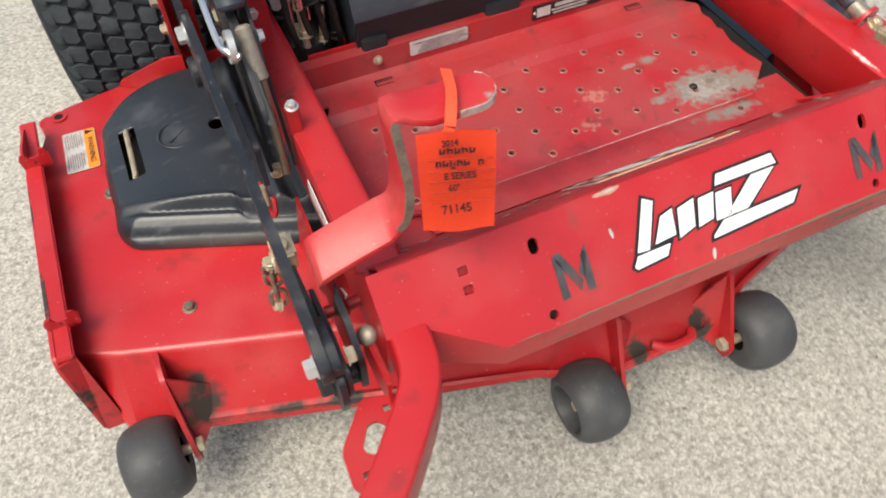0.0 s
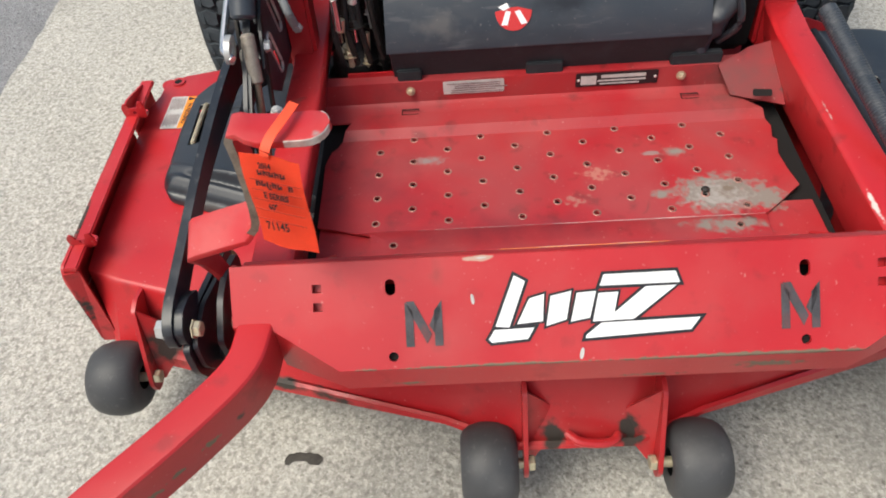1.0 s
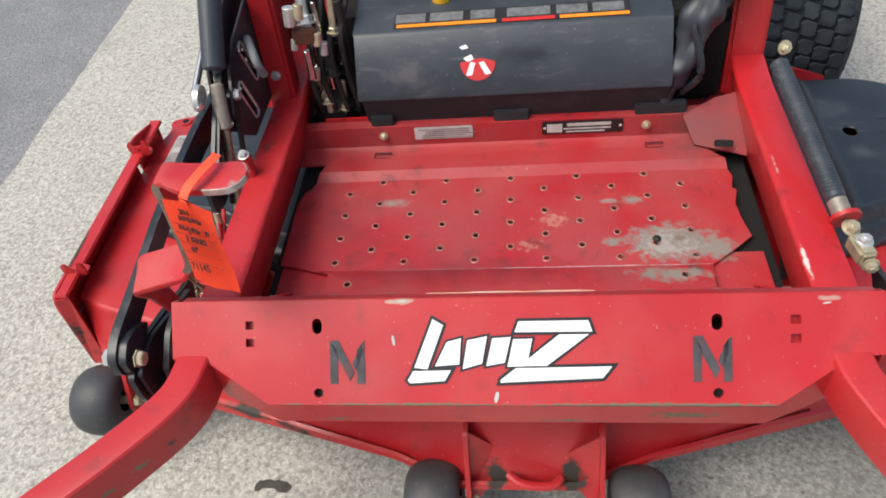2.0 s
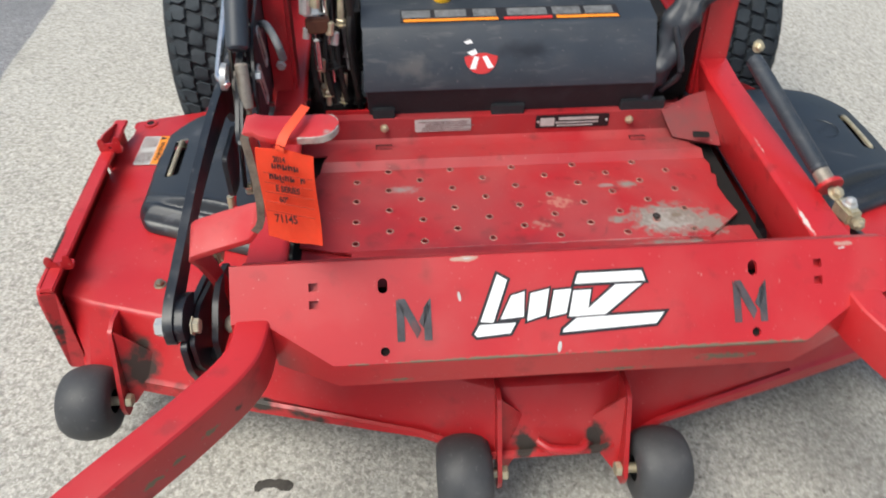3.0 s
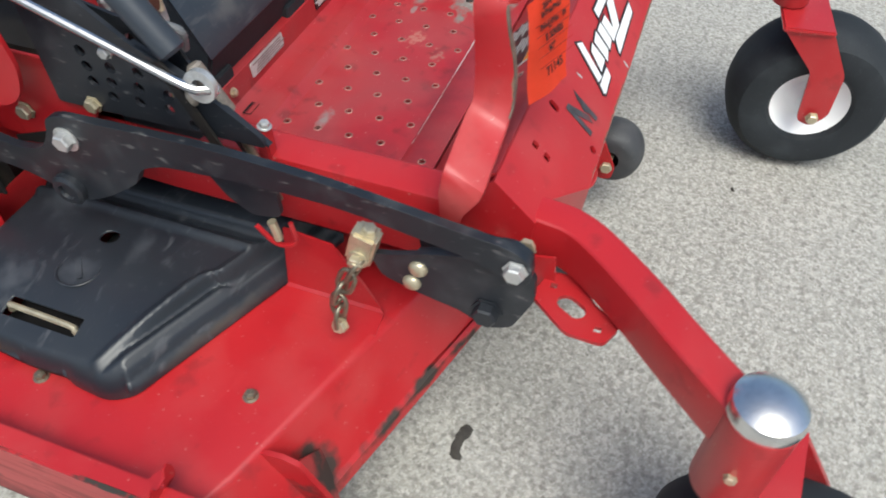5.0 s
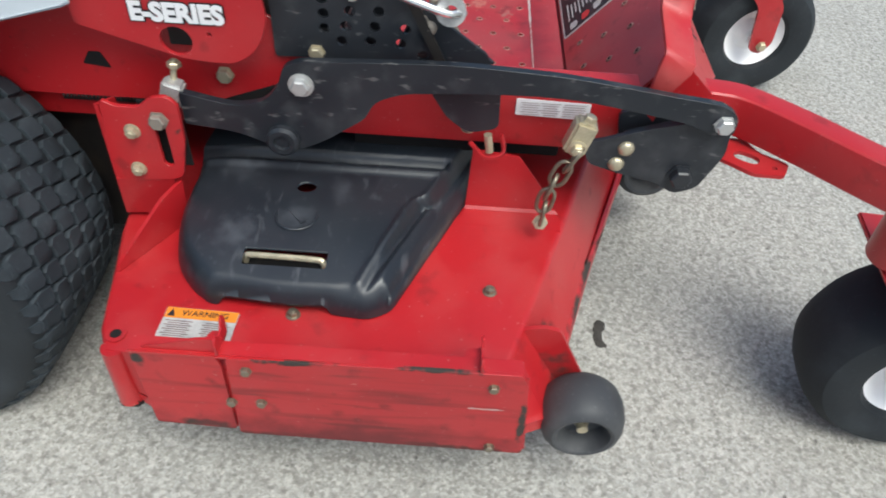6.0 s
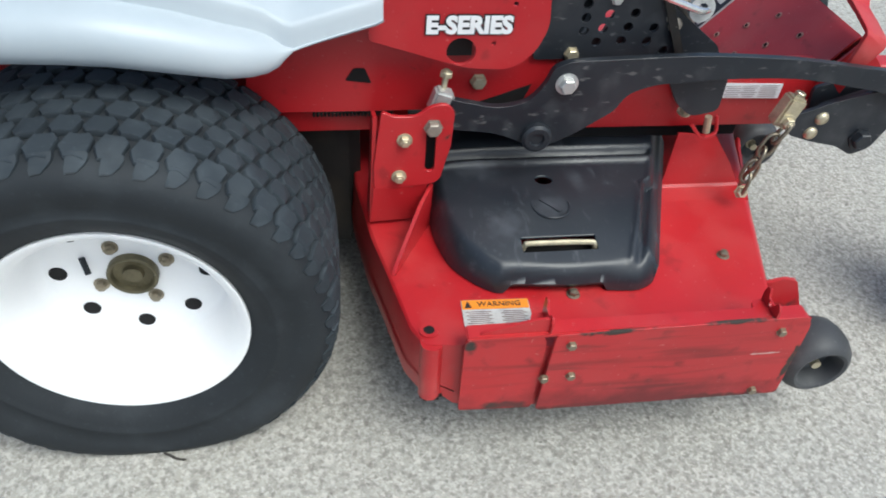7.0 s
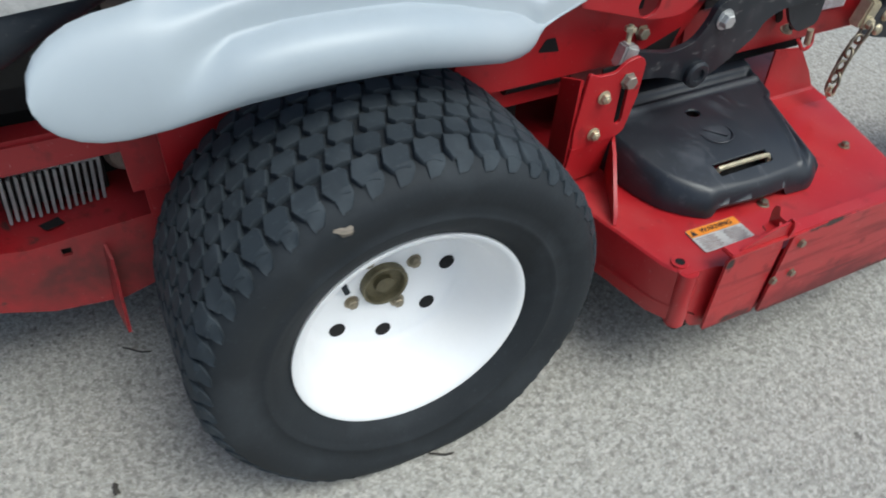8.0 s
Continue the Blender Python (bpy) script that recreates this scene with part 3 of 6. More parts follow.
# front crossmember: sloped plate with holes, front lip, folded corners, toe board behind
TOP_Y, TOP_Z, LOW_Y, LOW_Z = 0.022, 0.558, -0.070, 0.470
slope = Vector((0, TOP_Y - LOW_Y, TOP_Z - LOW_Z))
FACE = axes((0, TOP_Y, TOP_Z), (1, 0, 0), slope, Vector((1, 0, 0)).cross(slope))
SL = slope.length
b = plate([(-.415, 0), (-.415, -.070), (-.378, -.073), (-.298, -SL), (.298, -SL), (.378, -.073), (.415, -.070), (.415, 0)], 0.005, FACE,
          [h for s in (-1, 1) for h in (rect(s * .319, -.030, .011, .010), rect(s * .319, -.0515, .011, .010), slot(s * .234, -.032, .012, .019), ring(s * .234, -.113, .0058))])
sheet([(-.298, LOW_Y, LOW_Z), (.298, LOW_Y, LOW_Z), (.294, -.066, .424), (-.294, -.066, .424),
       (-.378, -.031, .507), (-.372, -.036, .436), (.378, -.031, .507), (.372, -.036, .436),
       (-.300, -.030, .418), (.300, -.030, .418)],
      [(0, 1, 2, 3), (4, 0, 3, 5), (1, 6, 7, 2), (3, 2, 9, 8)], 0.005, b)
for s in (-1, 1):
    sheet([(s * .415, .022, .558), (s * .415, -.029, .509), (s * .415, -.02, .42), (s * .415, .08, .42), (s * .415, .08, .490), (s * .415, .034, .548)],
          [(0, 1, 2, 3, 4, 5)], 0.005, b)
cross = part("front_crossmember", b, m_cross, mower, "sloped red steel plate with holes and chipped lower edge")
b = fold([(0.024, 0.5575), (0.034, 0.552), (0.150, 0.408)], -.405, .405, 0.004)
toe = part("toe_board", b, m_pan, mower)
# black box stands for the unlit inside of the crossmember
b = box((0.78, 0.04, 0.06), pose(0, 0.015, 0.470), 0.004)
part("crossmember_inside_shade", b, m_hole, cross)
for s in (-1, 1):
    b = plate(rect(s * .319, -.041, .040, .050), .002, FACE @ Matrix.Translation((0, 0, -.010)))
    part("arm_socket", b, m_arm, cross)

# black discs just behind the round holes paint their shade
for s in (-1, 1):
    part("hole_shade", plate(ring(s * .234, -.113, .011), .001, FACE @ Matrix.Translation((0, 0, -.0075))), m_hole, cross)

# marks on the sloped plate
LIFT = Matrix.Translation((0, 0, 0.0012))
GRID = 0.000218


def mark(pts, grow=0.0):
    c = sum((Vector(p) for p in pts), Vector((0, 0))) / len(pts)
    out = []
    for i, p in enumerate(pts):
        p, a, d = Vector(p), Vector(pts[i - 1]), Vector(pts[(i + 1) % len(pts)])
        n = ((p - a).normalized() - (d - p).normalized())
        e1, e2 = (p - a).normalized(), (d - p).normalized()
        n1, n2 = Vector((e1.y, -e1.x)), Vector((e2.y, -e2.x))
        k = (n1 + n2)
        k = k / max(0.35, k.length_squared / 2)
        out.append(p + k * grow)
    return [(-0.1409 + GRID * p.x, -0.0107 - GRID * p.y) for p in out]


SHAPES = [
    [(118, 330), (225, 65), (282, 98), (190, 338)],
    [(95, 415), (80, 398), (112, 348), (320, 344), (285, 402)],
    [(232, 322), (300, 190), (378, 170), (366, 312)],
    [(384, 338), (412, 182), (520, 160), (490, 308)],
    [(512, 322), (548, 172), (648, 166), (612, 304)],
    [(626, 325), (660, 178), (762, 176), (730, 325)],
    [(668, 140), (690, 82), (1060, 80), (1080, 140)],
    [(690, 322), (905, 154), (1062, 154), (836, 322)],
    [(585, 412), (590, 395), (670, 334), (1180, 326), (1130, 388)],
]
for k, pts in enumerate(SHAPES):
    if sum(a[0] * c[1] - c[0] * a[1] for a, c in zip(pts, pts[1:] + pts[:1])) < 0:
        pts = pts[::-1]
    b = plate(mark(pts, 16 if k in (0, 1, 6, 7, 8) else 12), 0.0006, FACE @ Matrix.Translation((0, 0, 0.0008 + 0.0001 * k)))
    back = part("decal_backing", b, m_logo_k, cross, "black outline of a slanted decal bar")
    part("decal_bar", plate(mark(pts), 0.0005, FACE @ Matrix.Translation((0, 0, 0.0021))), m_logo_w, cross, "white slanted decal bar")
STENCIL = [[(0, 0), (14, 0), (14, 62), (0, 80)], [(3, 80), (16, 80), (44, 22), (36, 4), (5, 68)], [(40, 36), (48, 24), (62, 62), (56, 72)], [(49, 0), (63, 0), (63, 80), (49, 62)]]
for x0, v0 in ((-0.2185, 0.102), (0.2065, 0.100)):
    b = None
    for pts in STENCIL:
        b = plate([(x0 + 0.00068 * x, -v0 + 0.00066 * y) for x, y in pts], 0.0004, FACE @ Matrix.Translation((0, 0, 0.0010)), bm=b)
    part("stencil_letter", b, m_stencil, cross, "worn black stencilled letter M")
for u, v, w_, h_, a in ((-0.140, 0.050, 0.004, 0.013, 8), (-0.018, 0.118, 0.005, 0.014, -12), (-0.128, 0.003, 0.012, 0.002, 2), (0.352, 0.012, 0.010, 0.002, 10)):
    c, s = math.cos(radians(a)), math.sin(radians(a))
    pts = [(u + x * c - y * s, -v + x * s + y * c) for x, y in ring(0, 0, w_ / 2, h_ / 2, 9)]
    part("paint_chip", plate(pts, 0.0004, FACE @ Matrix.Translation((0, 0, 0.0009))), m_label, cross, "pale chip in the paint")

# floor pan
PROF = [(0.150, 0.406), (0.205, 0.402), (0.21, 0.398), (0.417, 0.398), (0.430, 0.411), (0.488, 0.411), (0.497, 0.414), (0.500, 0.468), (0.512, 0.470)]


def pan_height(y):
    for (a, p), (c, q) in zip(PROF, PROF[1:]):
        if y <= c:
            return p + (q - p) * (y - a) / (c - a)
    return PROF[-1][1]


dots = []
for i in range(11):
    for j in range(4):
        x, y = -0.281 + 0.0549 * i, (0.227 if i % 2 == 0 else 0.254) + 0.0527 * j
        dots.append(ring(x, y, 0.0044, 0.0044, 8))
dots += [ring(-0.252, 0.177, 0.005, n=8), ring(0.245, 0.185, 0.005, n=8)]
edge = [(-.283, .155), (-.287, .200), (-.325, .214), (-.369, .226), (-.369, .30), (-.370, .362), (-.362, .392), (-.352, .404), (-.326, .462), (-.318, .466),
        (.308, .466), (.316, .458), (.345, .428), (.352, .398), (.346, .372), (.352, .366), (.344, .335), (.347, .300), (.354, .264), (.318, .232), (.287, .207), (.283, .155)]
b = plate(edge, 0.004, holes=dots)
for y in (.205, .21, .417, .430):
    bmesh.ops.bisect_plane(b, geom=list(b.verts) + list(b.edges) + list(b.faces), plane_co=(0, y, 0), plane_no=(0, 1, 0))
for v in b.verts:
    v.co.z += pan_height(v.co.y)
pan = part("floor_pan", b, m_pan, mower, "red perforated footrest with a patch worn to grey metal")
b = None
for h in dots:
    cx, cy = sum(p[0] for p in h) / len(h), sum(p[1] for p in h) / len(h)
    b = lathe([(.0042, -.001), (.0046, .0008), (.0060, .0008), (.0070, .0)], Matrix.Translation((cx, cy, pan_height(cy))), 10, b)
tagged(part("hole_rim", b, m_rim, pan, "worn rims of the punched holes"), kind="stuff")
b = fold([(0.455, 0.4065), (0.488, 0.4065), (0.497, 0.411), (0.500, 0.450), (0.520, 0.452)], -.380, .380, 0.003)
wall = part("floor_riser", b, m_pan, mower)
for x0, x1 in ((-.335, -.255), (-.205, -.035), (.032, .19), (.235, .29)):
    b = box((x1 - x0, 0.004, 0.014), pose((x0 + x1) / 2, 0.520, 0.453), 0.001)
    part("riser_tab", b, m_frame, wall)
for x in (-.230, .224):
    fastener(NUT, (x, 0.4975, 0.433), (0, -1, 0.1), 0.006, m_brass, wall, "nut")
for x in (-.232, .236):
    # a punched tab: three dark cut lines in the sheet
    bars("punched_tab", [(x, 0.4755, 0.030, 0.0030), (x - 0.0142, 0.469, 0.0016, 0.013), (x, 0.4630, 0.028, 0.0014), (x + 0.0142, 0.4735, 0.0016, 0.004)], m_hole, Matrix.Translation((0, 0, 0.4114)), wall, 0.0003)
fastener(DOME, (0.215, 0.262, 0.3985), (0, 0, 1), 0.0065, m_dark, pan)
LIP = axes((0, 0.4978, 0.4345), (1, 0, 0), (0, 0.05, 1), (0, -1, 0.05))
b = plate(rounded(rect(-.123, .001, .103, .025), .003), 0.001, LIP @ LIFT)
lab = part("service_label", b, m_label, wall, "faded grey service label")
bars("label_print", [(-.123 + .006 * (i % 3), 0.0085 - 0.0042 * i, .090 - .014 * (i % 2), .0016) for i in range(5)], m_fade, LIP @ Matrix.Translation((0, 0, 0.0014)), lab)
b = plate(rounded(rect(.117, .0005, .137, .026), .003), 0.001, LIP @ LIFT)
lab = part("serial_plate", b, m_logo_k, wall, "black serial plate with pale print")
bars("plate_print", [(.070, .000, .026, .017), (.128, .006, .074, .006), (.125, -.002, .080, .0028), (.122, -.008, .066, .0026)], m_label, LIP @ Matrix.Translation((0, 0, 0.0014)), lab)
for x in (.053, .181):
    fastener(DOME, (x, 0.4965, 0.435), (0, -1, 0), 0.0028, m_zinc, lab, "rivet")
# decal on the toe board, facing the seat
TOE = axes((0, 0.150, 0.408), (-1, 0, 0), (0, 0.034 - 0.150, 0.552 - 0.408), Vector((-1, 0, 0)).cross(Vector((0, -0.116, 0.144))))
b = plate(rounded([(-.104, .004), (.096, .004), (.108, .142), (-.104, .142)], .004), 0.001, TOE @ LIFT)
lab = part("safety_decal", b, m_label, toe, "dark safety decal with pale border and print")
part("decal_field", plate([(-.100, .008), (.092, .008), (.101, .118), (-.100, .118)], .0005, TOE @ Matrix.Translation((0, 0, .0018))), m_logo_k, lab)
part("decal_band", plate([(-.100, .121), (.102, .121), (.104, .138), (-.100, .138)], .0005, TOE @ Matrix.Translation((0, 0, .0018))), m_orange, lab)
for k in range(2):
    bars("decal_print", [(.020 - .085 * k + .004 * (i % 2), .022 + .0088 * i, .066 - .013 * ((i + k) % 3), .0030) for i in range(11)], m_label, TOE @ Matrix.Translation((0, 0, 0.0023)), lab)
for v, c in ((.030, m_label), (.058, m_badge), (.086, m_label)):
    part("pictogram", plate(rounded([(.064, v - .008), (.086, v - .009), (.087, v + .004), (.078, v + .010), (.066, v + .006)], .003, 2), .0005, TOE @ Matrix.Translation((0, 0, .0023))), c, lab)
for i in range(9):
    for j in range(3):
        x, y = -0.33 + 0.08 * i + 0.04 * (j % 2), 0.035 + 0.05 * j
        if abs(x) > 0.115:
            part("toe_hole", plate(ring(x, y, 0.0032, n=8), 0.001, TOE @ Matrix.Translation((0, 0, 0.0012))), m_hole, toe)
            part("hole_rim", lathe([(.0030, 0), (.0040, .0016), (.0056, .0012), (.0072, 0)], TOE @ Matrix.Translation((x, y, .0004)), 10), m_rim, toe)
b = fold([(.10, .392), (.238, .388)], -.366, .366, .003)
part("front_floor", b, m_pan, mower)
# black box added below the pan so that its side gaps look unlit
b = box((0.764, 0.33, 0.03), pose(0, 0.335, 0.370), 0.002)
part("underfloor_shade", b, m_hole, mower)

# side rails with end gussets
def rail(s):
    b = sweep([(s * .391, .055, .452), (s * .389, .50, .452), (s * .392, .62, .46), (s * .395, 1.45, .46)],
              rounded([(-.026, -.054), (.006, -.054), (.028, .050), (.022, .054), (-.026, .054)] if s < 0 else [(-.006, -.054), (.026, -.054), (.026, .054), (-.022, .054), (-.028, .050)], .004, 2))
    r = part("side_rail", b, m_frame, mower)
    b = sheet([(s * .365, .13, .40), (s * .365, .085, .48), (s * .335, .165, .405)], [(0, 1, 2)], 0.004)
    part("gusset", b, m_frame, r)
    if s > 0:
        b = sheet([(.300, .462, .4135), (.378, .428, .4135), (.378, .528, .470), (.335, .522, .463), (.300, .507, .452), (.283, .500, .445)], [(0, 1, 2, 3, 4, 5)], 0.004)
        g = part("rear_gusset", b, m_gusset, r)
        b = plate(rounded(rect(.340, 0, .030, .012), .004), .001, axes((0, .467, .4385), (1, -.10, 0), (.1, 1, .586), (0, -.586, 1)))
        part("gusset_slot", b, m_hole, g)
    b = box((.060 if s > 0 else .046, .05, .26), pose(s * (.388 if s > 0 else .401), .605 if s > 0 else .549, .56, -8), 0.006)
    part("upright", b, m_frame, r)
    return r


rail_r, rail_l = rail(-1), rail(1)
fastener(HEAD, (-.4015, .523, .553), (0, -1, .1), .0075, m_zinc, rail_r)
b = sweep(spline([(-.432, .515, .58), (-.424, .496, .632), (-.410, .476, .652), (-.396, .448, .652), (-.385, .425, .641), (-.381, .430, .615)], 6), ring(0, 0, .0065, n=10))
part("arched_hose", b, plain("grey_hose", (.16, .165, .17), .45, 0, .2, 40, .05), mower, "short arched grey hose")
b = plate(rounded([(.250, .484), (.250, .456), (.140, .453), (.140, .481)], .002), 0.001, YZ(-.4205 + .001))
lab = part("rail_label", b, m_logo_w, rail_r, "small white printed label")
bars("label_print", [(y, z, w, .0011) for i, z in enumerate((.4785, .4745, .4705, .4665, .4625, .4585)) for y, w in ((-.230 + .003 * (i % 2), .026), (-.199, .030 - .005 * (i % 3)), (-.163 - .002 * (i % 2), .032))],
     m_faint, axes((-.4218, 0, 0), (0, -1, 0), (0, 0, 1), (-1, 0, 0)), lab, .0003)


# caster arms, pivots and caster wheels
def caster(s, wheel_way, trail, bend, pivot):
    line = spline([(s * x, y, .480 - .008 * i / 5) for i, (x, y) in enumerate(bend)], 6)
    arm = part("caster_arm", sweep(line, rounded(rect(0, 0, .044, .066), .007, 3)), m_arm, mower, "curved red square-tube arm with chipped edges", 30)
    tie = [(.420, -.055), (.415, -.098), (.449, -.112), (.474, -.150), (.504, -.136), (.502, -.092), (.462, -.042)]
    b = plate([(s * x, y) for x, y in rounded(tie, .008)], 0.006, Matrix.Translation((0, 0, .436)),
              [[(s * (.464 + .86 * x - .5 * y), -.091 + .5 * x + .86 * y) for x, y in slot(0, 0, .022, .038)], [(s * x, y) for x, y in rect(.440, -.064, .008, .008)], [(s * x, y) for x, y in rect(.486, -.126, .008, .008)]])
    part("tie_down_plate", b, m_arm, arm, "red tie-down plate with slot")
    px, py = s * pivot[0], pivot[1]
    b = lathe([(0, .36), (.034, .36), (.036, .364), (.036, .500), (.033, .504), (0, .504)], Matrix.Translation((px, py, 0)), 28)
    hub = part("pivot_tube", b, m_arm, arm)
    b = lathe([(0.036, .503), (.037, .508), (.034, .520), (.022, .528), (0, .531)], Matrix.Translation((px, py, 0)), 28)
    part("pivot_cap", b, m_chrome, hub, "bright domed cap")
    fastener(HEAD, (px + s * .034, py + .008, .43), (s, .2, 0), .006, m_brass, hub)
    w = Vector((*wheel_way, 0)).normalized()
    ax = Vector((-w.y, w.x, 0))
    if ax.x * s < 0:
        ax = -ax
    c = Vector((px, py, .165)) + w * trail
    fork = bmesh.new()
    top = Vector((px, py, .352))
    fork = box((.208, .096, .010), axes(top + w * .032, ax, w, (0, 0, 1)), .003)
    for k in (-1, 1):
        leg = [(-.014, .0), (.078, .0), (trail * .5 + .080, -.09), (trail + .032, -.185), (trail + .006, -.214), (trail - .024, -.204), (trail * .4 + .026, -.09), (.012, -.030)]
        o = top + ax * k * .100
        plate(rounded(leg, .012), .008, axes(o + ax * .004, w, (0, 0, 1), w.cross(Vector((0, 0, 1)))), bm=fork)
    f = part("caster_fork", fork, m_arm, mower, "red steel caster fork")
    for k in (-1, 1):
        fastener(HEAD, c + ax * k * .105, ax * k, .011, m_brass, f, "axle_nut")
    M = axes(c, w, Vector((0, 0, 1)), w.cross(Vector((0, 0, 1))))
    wheel = tagged(new("caster_wheel"), "smooth black tyre on white rim")
    wheel.parent = mower
    prof = [(.078, -.060), (.085, -.072), (.112, -.082), (.140, -.076), (.156, -.058), (.164, -.030), (.165, 0), (.164, .030), (.156, .058), (.140, .076), (.112, .082), (.085, .072), (.078, .060)]
    b = lathe(prof, M, 48)
    part("tyre", b, m_rubber, wheel)
    prof = [(0, -.05), (.020, -.066), (.024, -.05), (.045, -.036), (.066, -.046), (.080, -.062), (.086, -.069), (.088, -.066), (.078, -.05), (.072, 0), (.078, .05), (.088, .066), (.086, .069), (.080, .062), (.066, .046), (.045, .036), (.024, .05), (.020, .066), (0, .05)]
    b = lathe(prof, M, 40)
    part("rim", b, m_white, wheel)
    return arm


caster(-1, (-.08, -1), .114, [(.395, .03), (.395, -.035), (.407, -.085), (.459, -.151), (.525, -.221), (.574, -.276)], (.578, -.292))
caster(1, (.12, -.98), .100, [(.385, .03), (.380, -.035), (.394, -.085), (.425, -.158), (.462, -.250), (.488, -.298)], (.497, -.315))

# ---- cutting deck ----
TOPLOOP = [(-.40, .862), (-.545, .842), (-.615, .826), (-.738, .800), (-.772, .782), (-.776, .735), (-.790, .690), (-.790, .330), (-.785, .262), (-.735, .238),
           (-.46, .152), (-.20, .070), (-.085, .022)]
BOTLOOP = [(-.40, .868), (-.545, .848), (-.615, .832), (-.736, .806), (-.772, .786), (-.778, .735), (-.792, .690), (-.792, .330), (-.790, .250), (-.752, .182),
           (-.445, .095), (-.19, .012), (-.085, -.034)]
full_t = TOPLOOP + [(-x, y) for x, y in TOPLOOP[::-1]]
full_b = BOTLOOP + [(-x, y) for x, y in BOTLOOP[::-1]]
b = bmesh.new()
rows = []
for k, level, push in ((0.0, .283, -.014), (0.0, .2818, -.006), (0.02, .2785, -.001), (0.06, .273, 0), (0.90, .180, 0), (0.92, .176, .003), (0.94, .172, .008), (1.0, .150, .008)):
    row = []
    for (x0, y0), (x1, y1) in zip(full_t, full_b):
        x, y, z = x0 + (x1 - x0) * k, y0 + (y1 - y0) * k, level
        d = Vector((x, y - .45)).normalized() * (0.0 if push > 0 and y > .7 else 1.0)
        if z < .18 and (y > .775 or y < .03):
            z = .150 + (z - .150) * .3 + (.052 if y > .775 else .034)
        row.append(b.verts.new((x + d.x * push * (abs(x) < .77), y + d.y * push, z)))
    rows.append(row)
n = len(full_t)
for a, c in zip(rows, rows[1:]):
    for i in range(n):
        j = (i + 1) % n
        b.faces.new((a[i], a[j], c[j], c[i]))
edges = [e for e in b.edges if all(v in rows[0] for v in e.verts)]
bmesh.ops.triangle_fill(b, use_beauty=True, edges=edges, normal=(0, 0, 1))
deck = part("cutting_deck", b, m_deck, mower, "wide red steel mower deck with grime and scrapes", 28)
# black sheet inside the shell stands for the dark under the deck
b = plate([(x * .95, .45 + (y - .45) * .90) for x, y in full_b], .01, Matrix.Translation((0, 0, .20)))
part("deck_underside_shade", b, m_hole, deck)
for at in ((-.624, .272, .283), (-.692, .546, .283), (.624, .272, .283)):
    fastener(NUT, at, (0, 0, 1), .0078, m_chain, deck)
for s in (-1, 1):
    b = lathe([(.014, .0), (.014, .0025), (.008, .0025), (.008, 0.001)], Matrix.Translation((s * .747, .774, .2835)), 18)
    post = part("hinge_eye", b, m_deck, deck)
    b = lathe([(0, .0), (.008, 0)], Matrix.Translation((s * .747, .774, .2852)), 14)
    part("eye_hole", b, m_hole, post)
    b = rod((s * .771, .772, .172), (s * .766, .772, .281), .0165, 18)
    part("corner_post", b, m_deck, deck)
    part("post_foot", box((.030, .034, .012), pose(s * .771, .770, .172), .005), m_dark, deck, "foot dark with grime")
    # raised flanges at the rear and at the front inner corner
    b = sheet([(s * .634, .812, .284), (s * .515, .745, .284), (s * .510, .742, .362), (s * .545, .762, .352), (s * .628, .808, .298)], [(0, 1, 2, 3, 4)], .006)
    part("rear_flange", b, m_deck, deck)
    b = sheet([(s * .482, .160, .283), (s * .482, .325, .283), (s * .4465, .316, .2865), (s * .434, .308, .396), (s * .434, .236, .388), (s * .440, .192, .330), (s * .4465, .162, .2865), (s * .4425, .314, .2910), (s * .4425, .168, .2910)], [(0, 1, 2, 6), (2, 7, 8, 6), (7, 3, 4, 5, 8)], .004)
    part("inner_ramp", b, m_deck, deck)


def roller(x, y, z, s, outer):
    """A barrel-shaped anti-scalp roller on its bracket; s: the side that its hub looks to."""
    bx = x - s * .053
    b = plate(rounded([(y + .110, z + .118), (y + .066, z + .128), (y + .044, z + .122), (y - .016, z - .004), (y - .012, z - .028), (y + .006, z - .034), (y + .026, z - .022), (y + .085, z + .02)], .006),
              .007, YZ(bx + .0035))
    br = part("roller_bracket", b, m_deck, mower, "thin red roller bracket")
    b = sheet([(bx - s * .003, y + .050, z + .120), (bx - s * .050, y + .054, z + .062), (bx - s * .048, y + .040, z + .022), (bx - s * .012, y + .014, z - .020), (bx - s * .003, y + .012, z - .024)], [(0, 1, 2), (0, 2, 3, 4)], .005)
    part("bracket_web", b, m_deck, br)
    b = rod((bx - s * .012, y, z), (x + s * .028, y, z), .008, 12)
    hexes(.012, .009, toward((bx - s * .005, y, z), (-s, 0, 0)), b)
    part("axle_bolt", b, m_brass, br)
    M = toward((x, y, z), (s, 0, 0))
    prof = [(.020, -.038), (.040, -.041), (.050, -.038), (.0575, -.029), (.062, -.014), (.0632, 0), (.062, .014), (.0575, .029), (.051, .038), (.044, .042), (.039, .040), (.036, .032), (.034, .008), (.020, .006), (.0, .006)]
    r = part("anti_scalp_roller", lathe(prof, M, 36), m_roller, mower, "scuffed black rubber deck roller", 40)
    fastener(NUT, Vector((x, y, z)) + Vector((s * .012, 0, 0)), (s, 0, 0), .0085, m_brass, r, "nut")


roller(-.738, .127, .158, -1, True)
roller(.738, .127, .158, 1, True)
roller(-.128, -.052, .162, -1, False)
roller(.172, -.058, .162, 1, False)
b = sweep(spline([(-.016, -.030, .212), (.000, -.042, .208), (.022, -.045, .204), (.048, -.042, .200), (.062, -.030, .198)], 5), ring(0, 0, .007, n=10))
part("tow_bar", b, m_deck, deck)

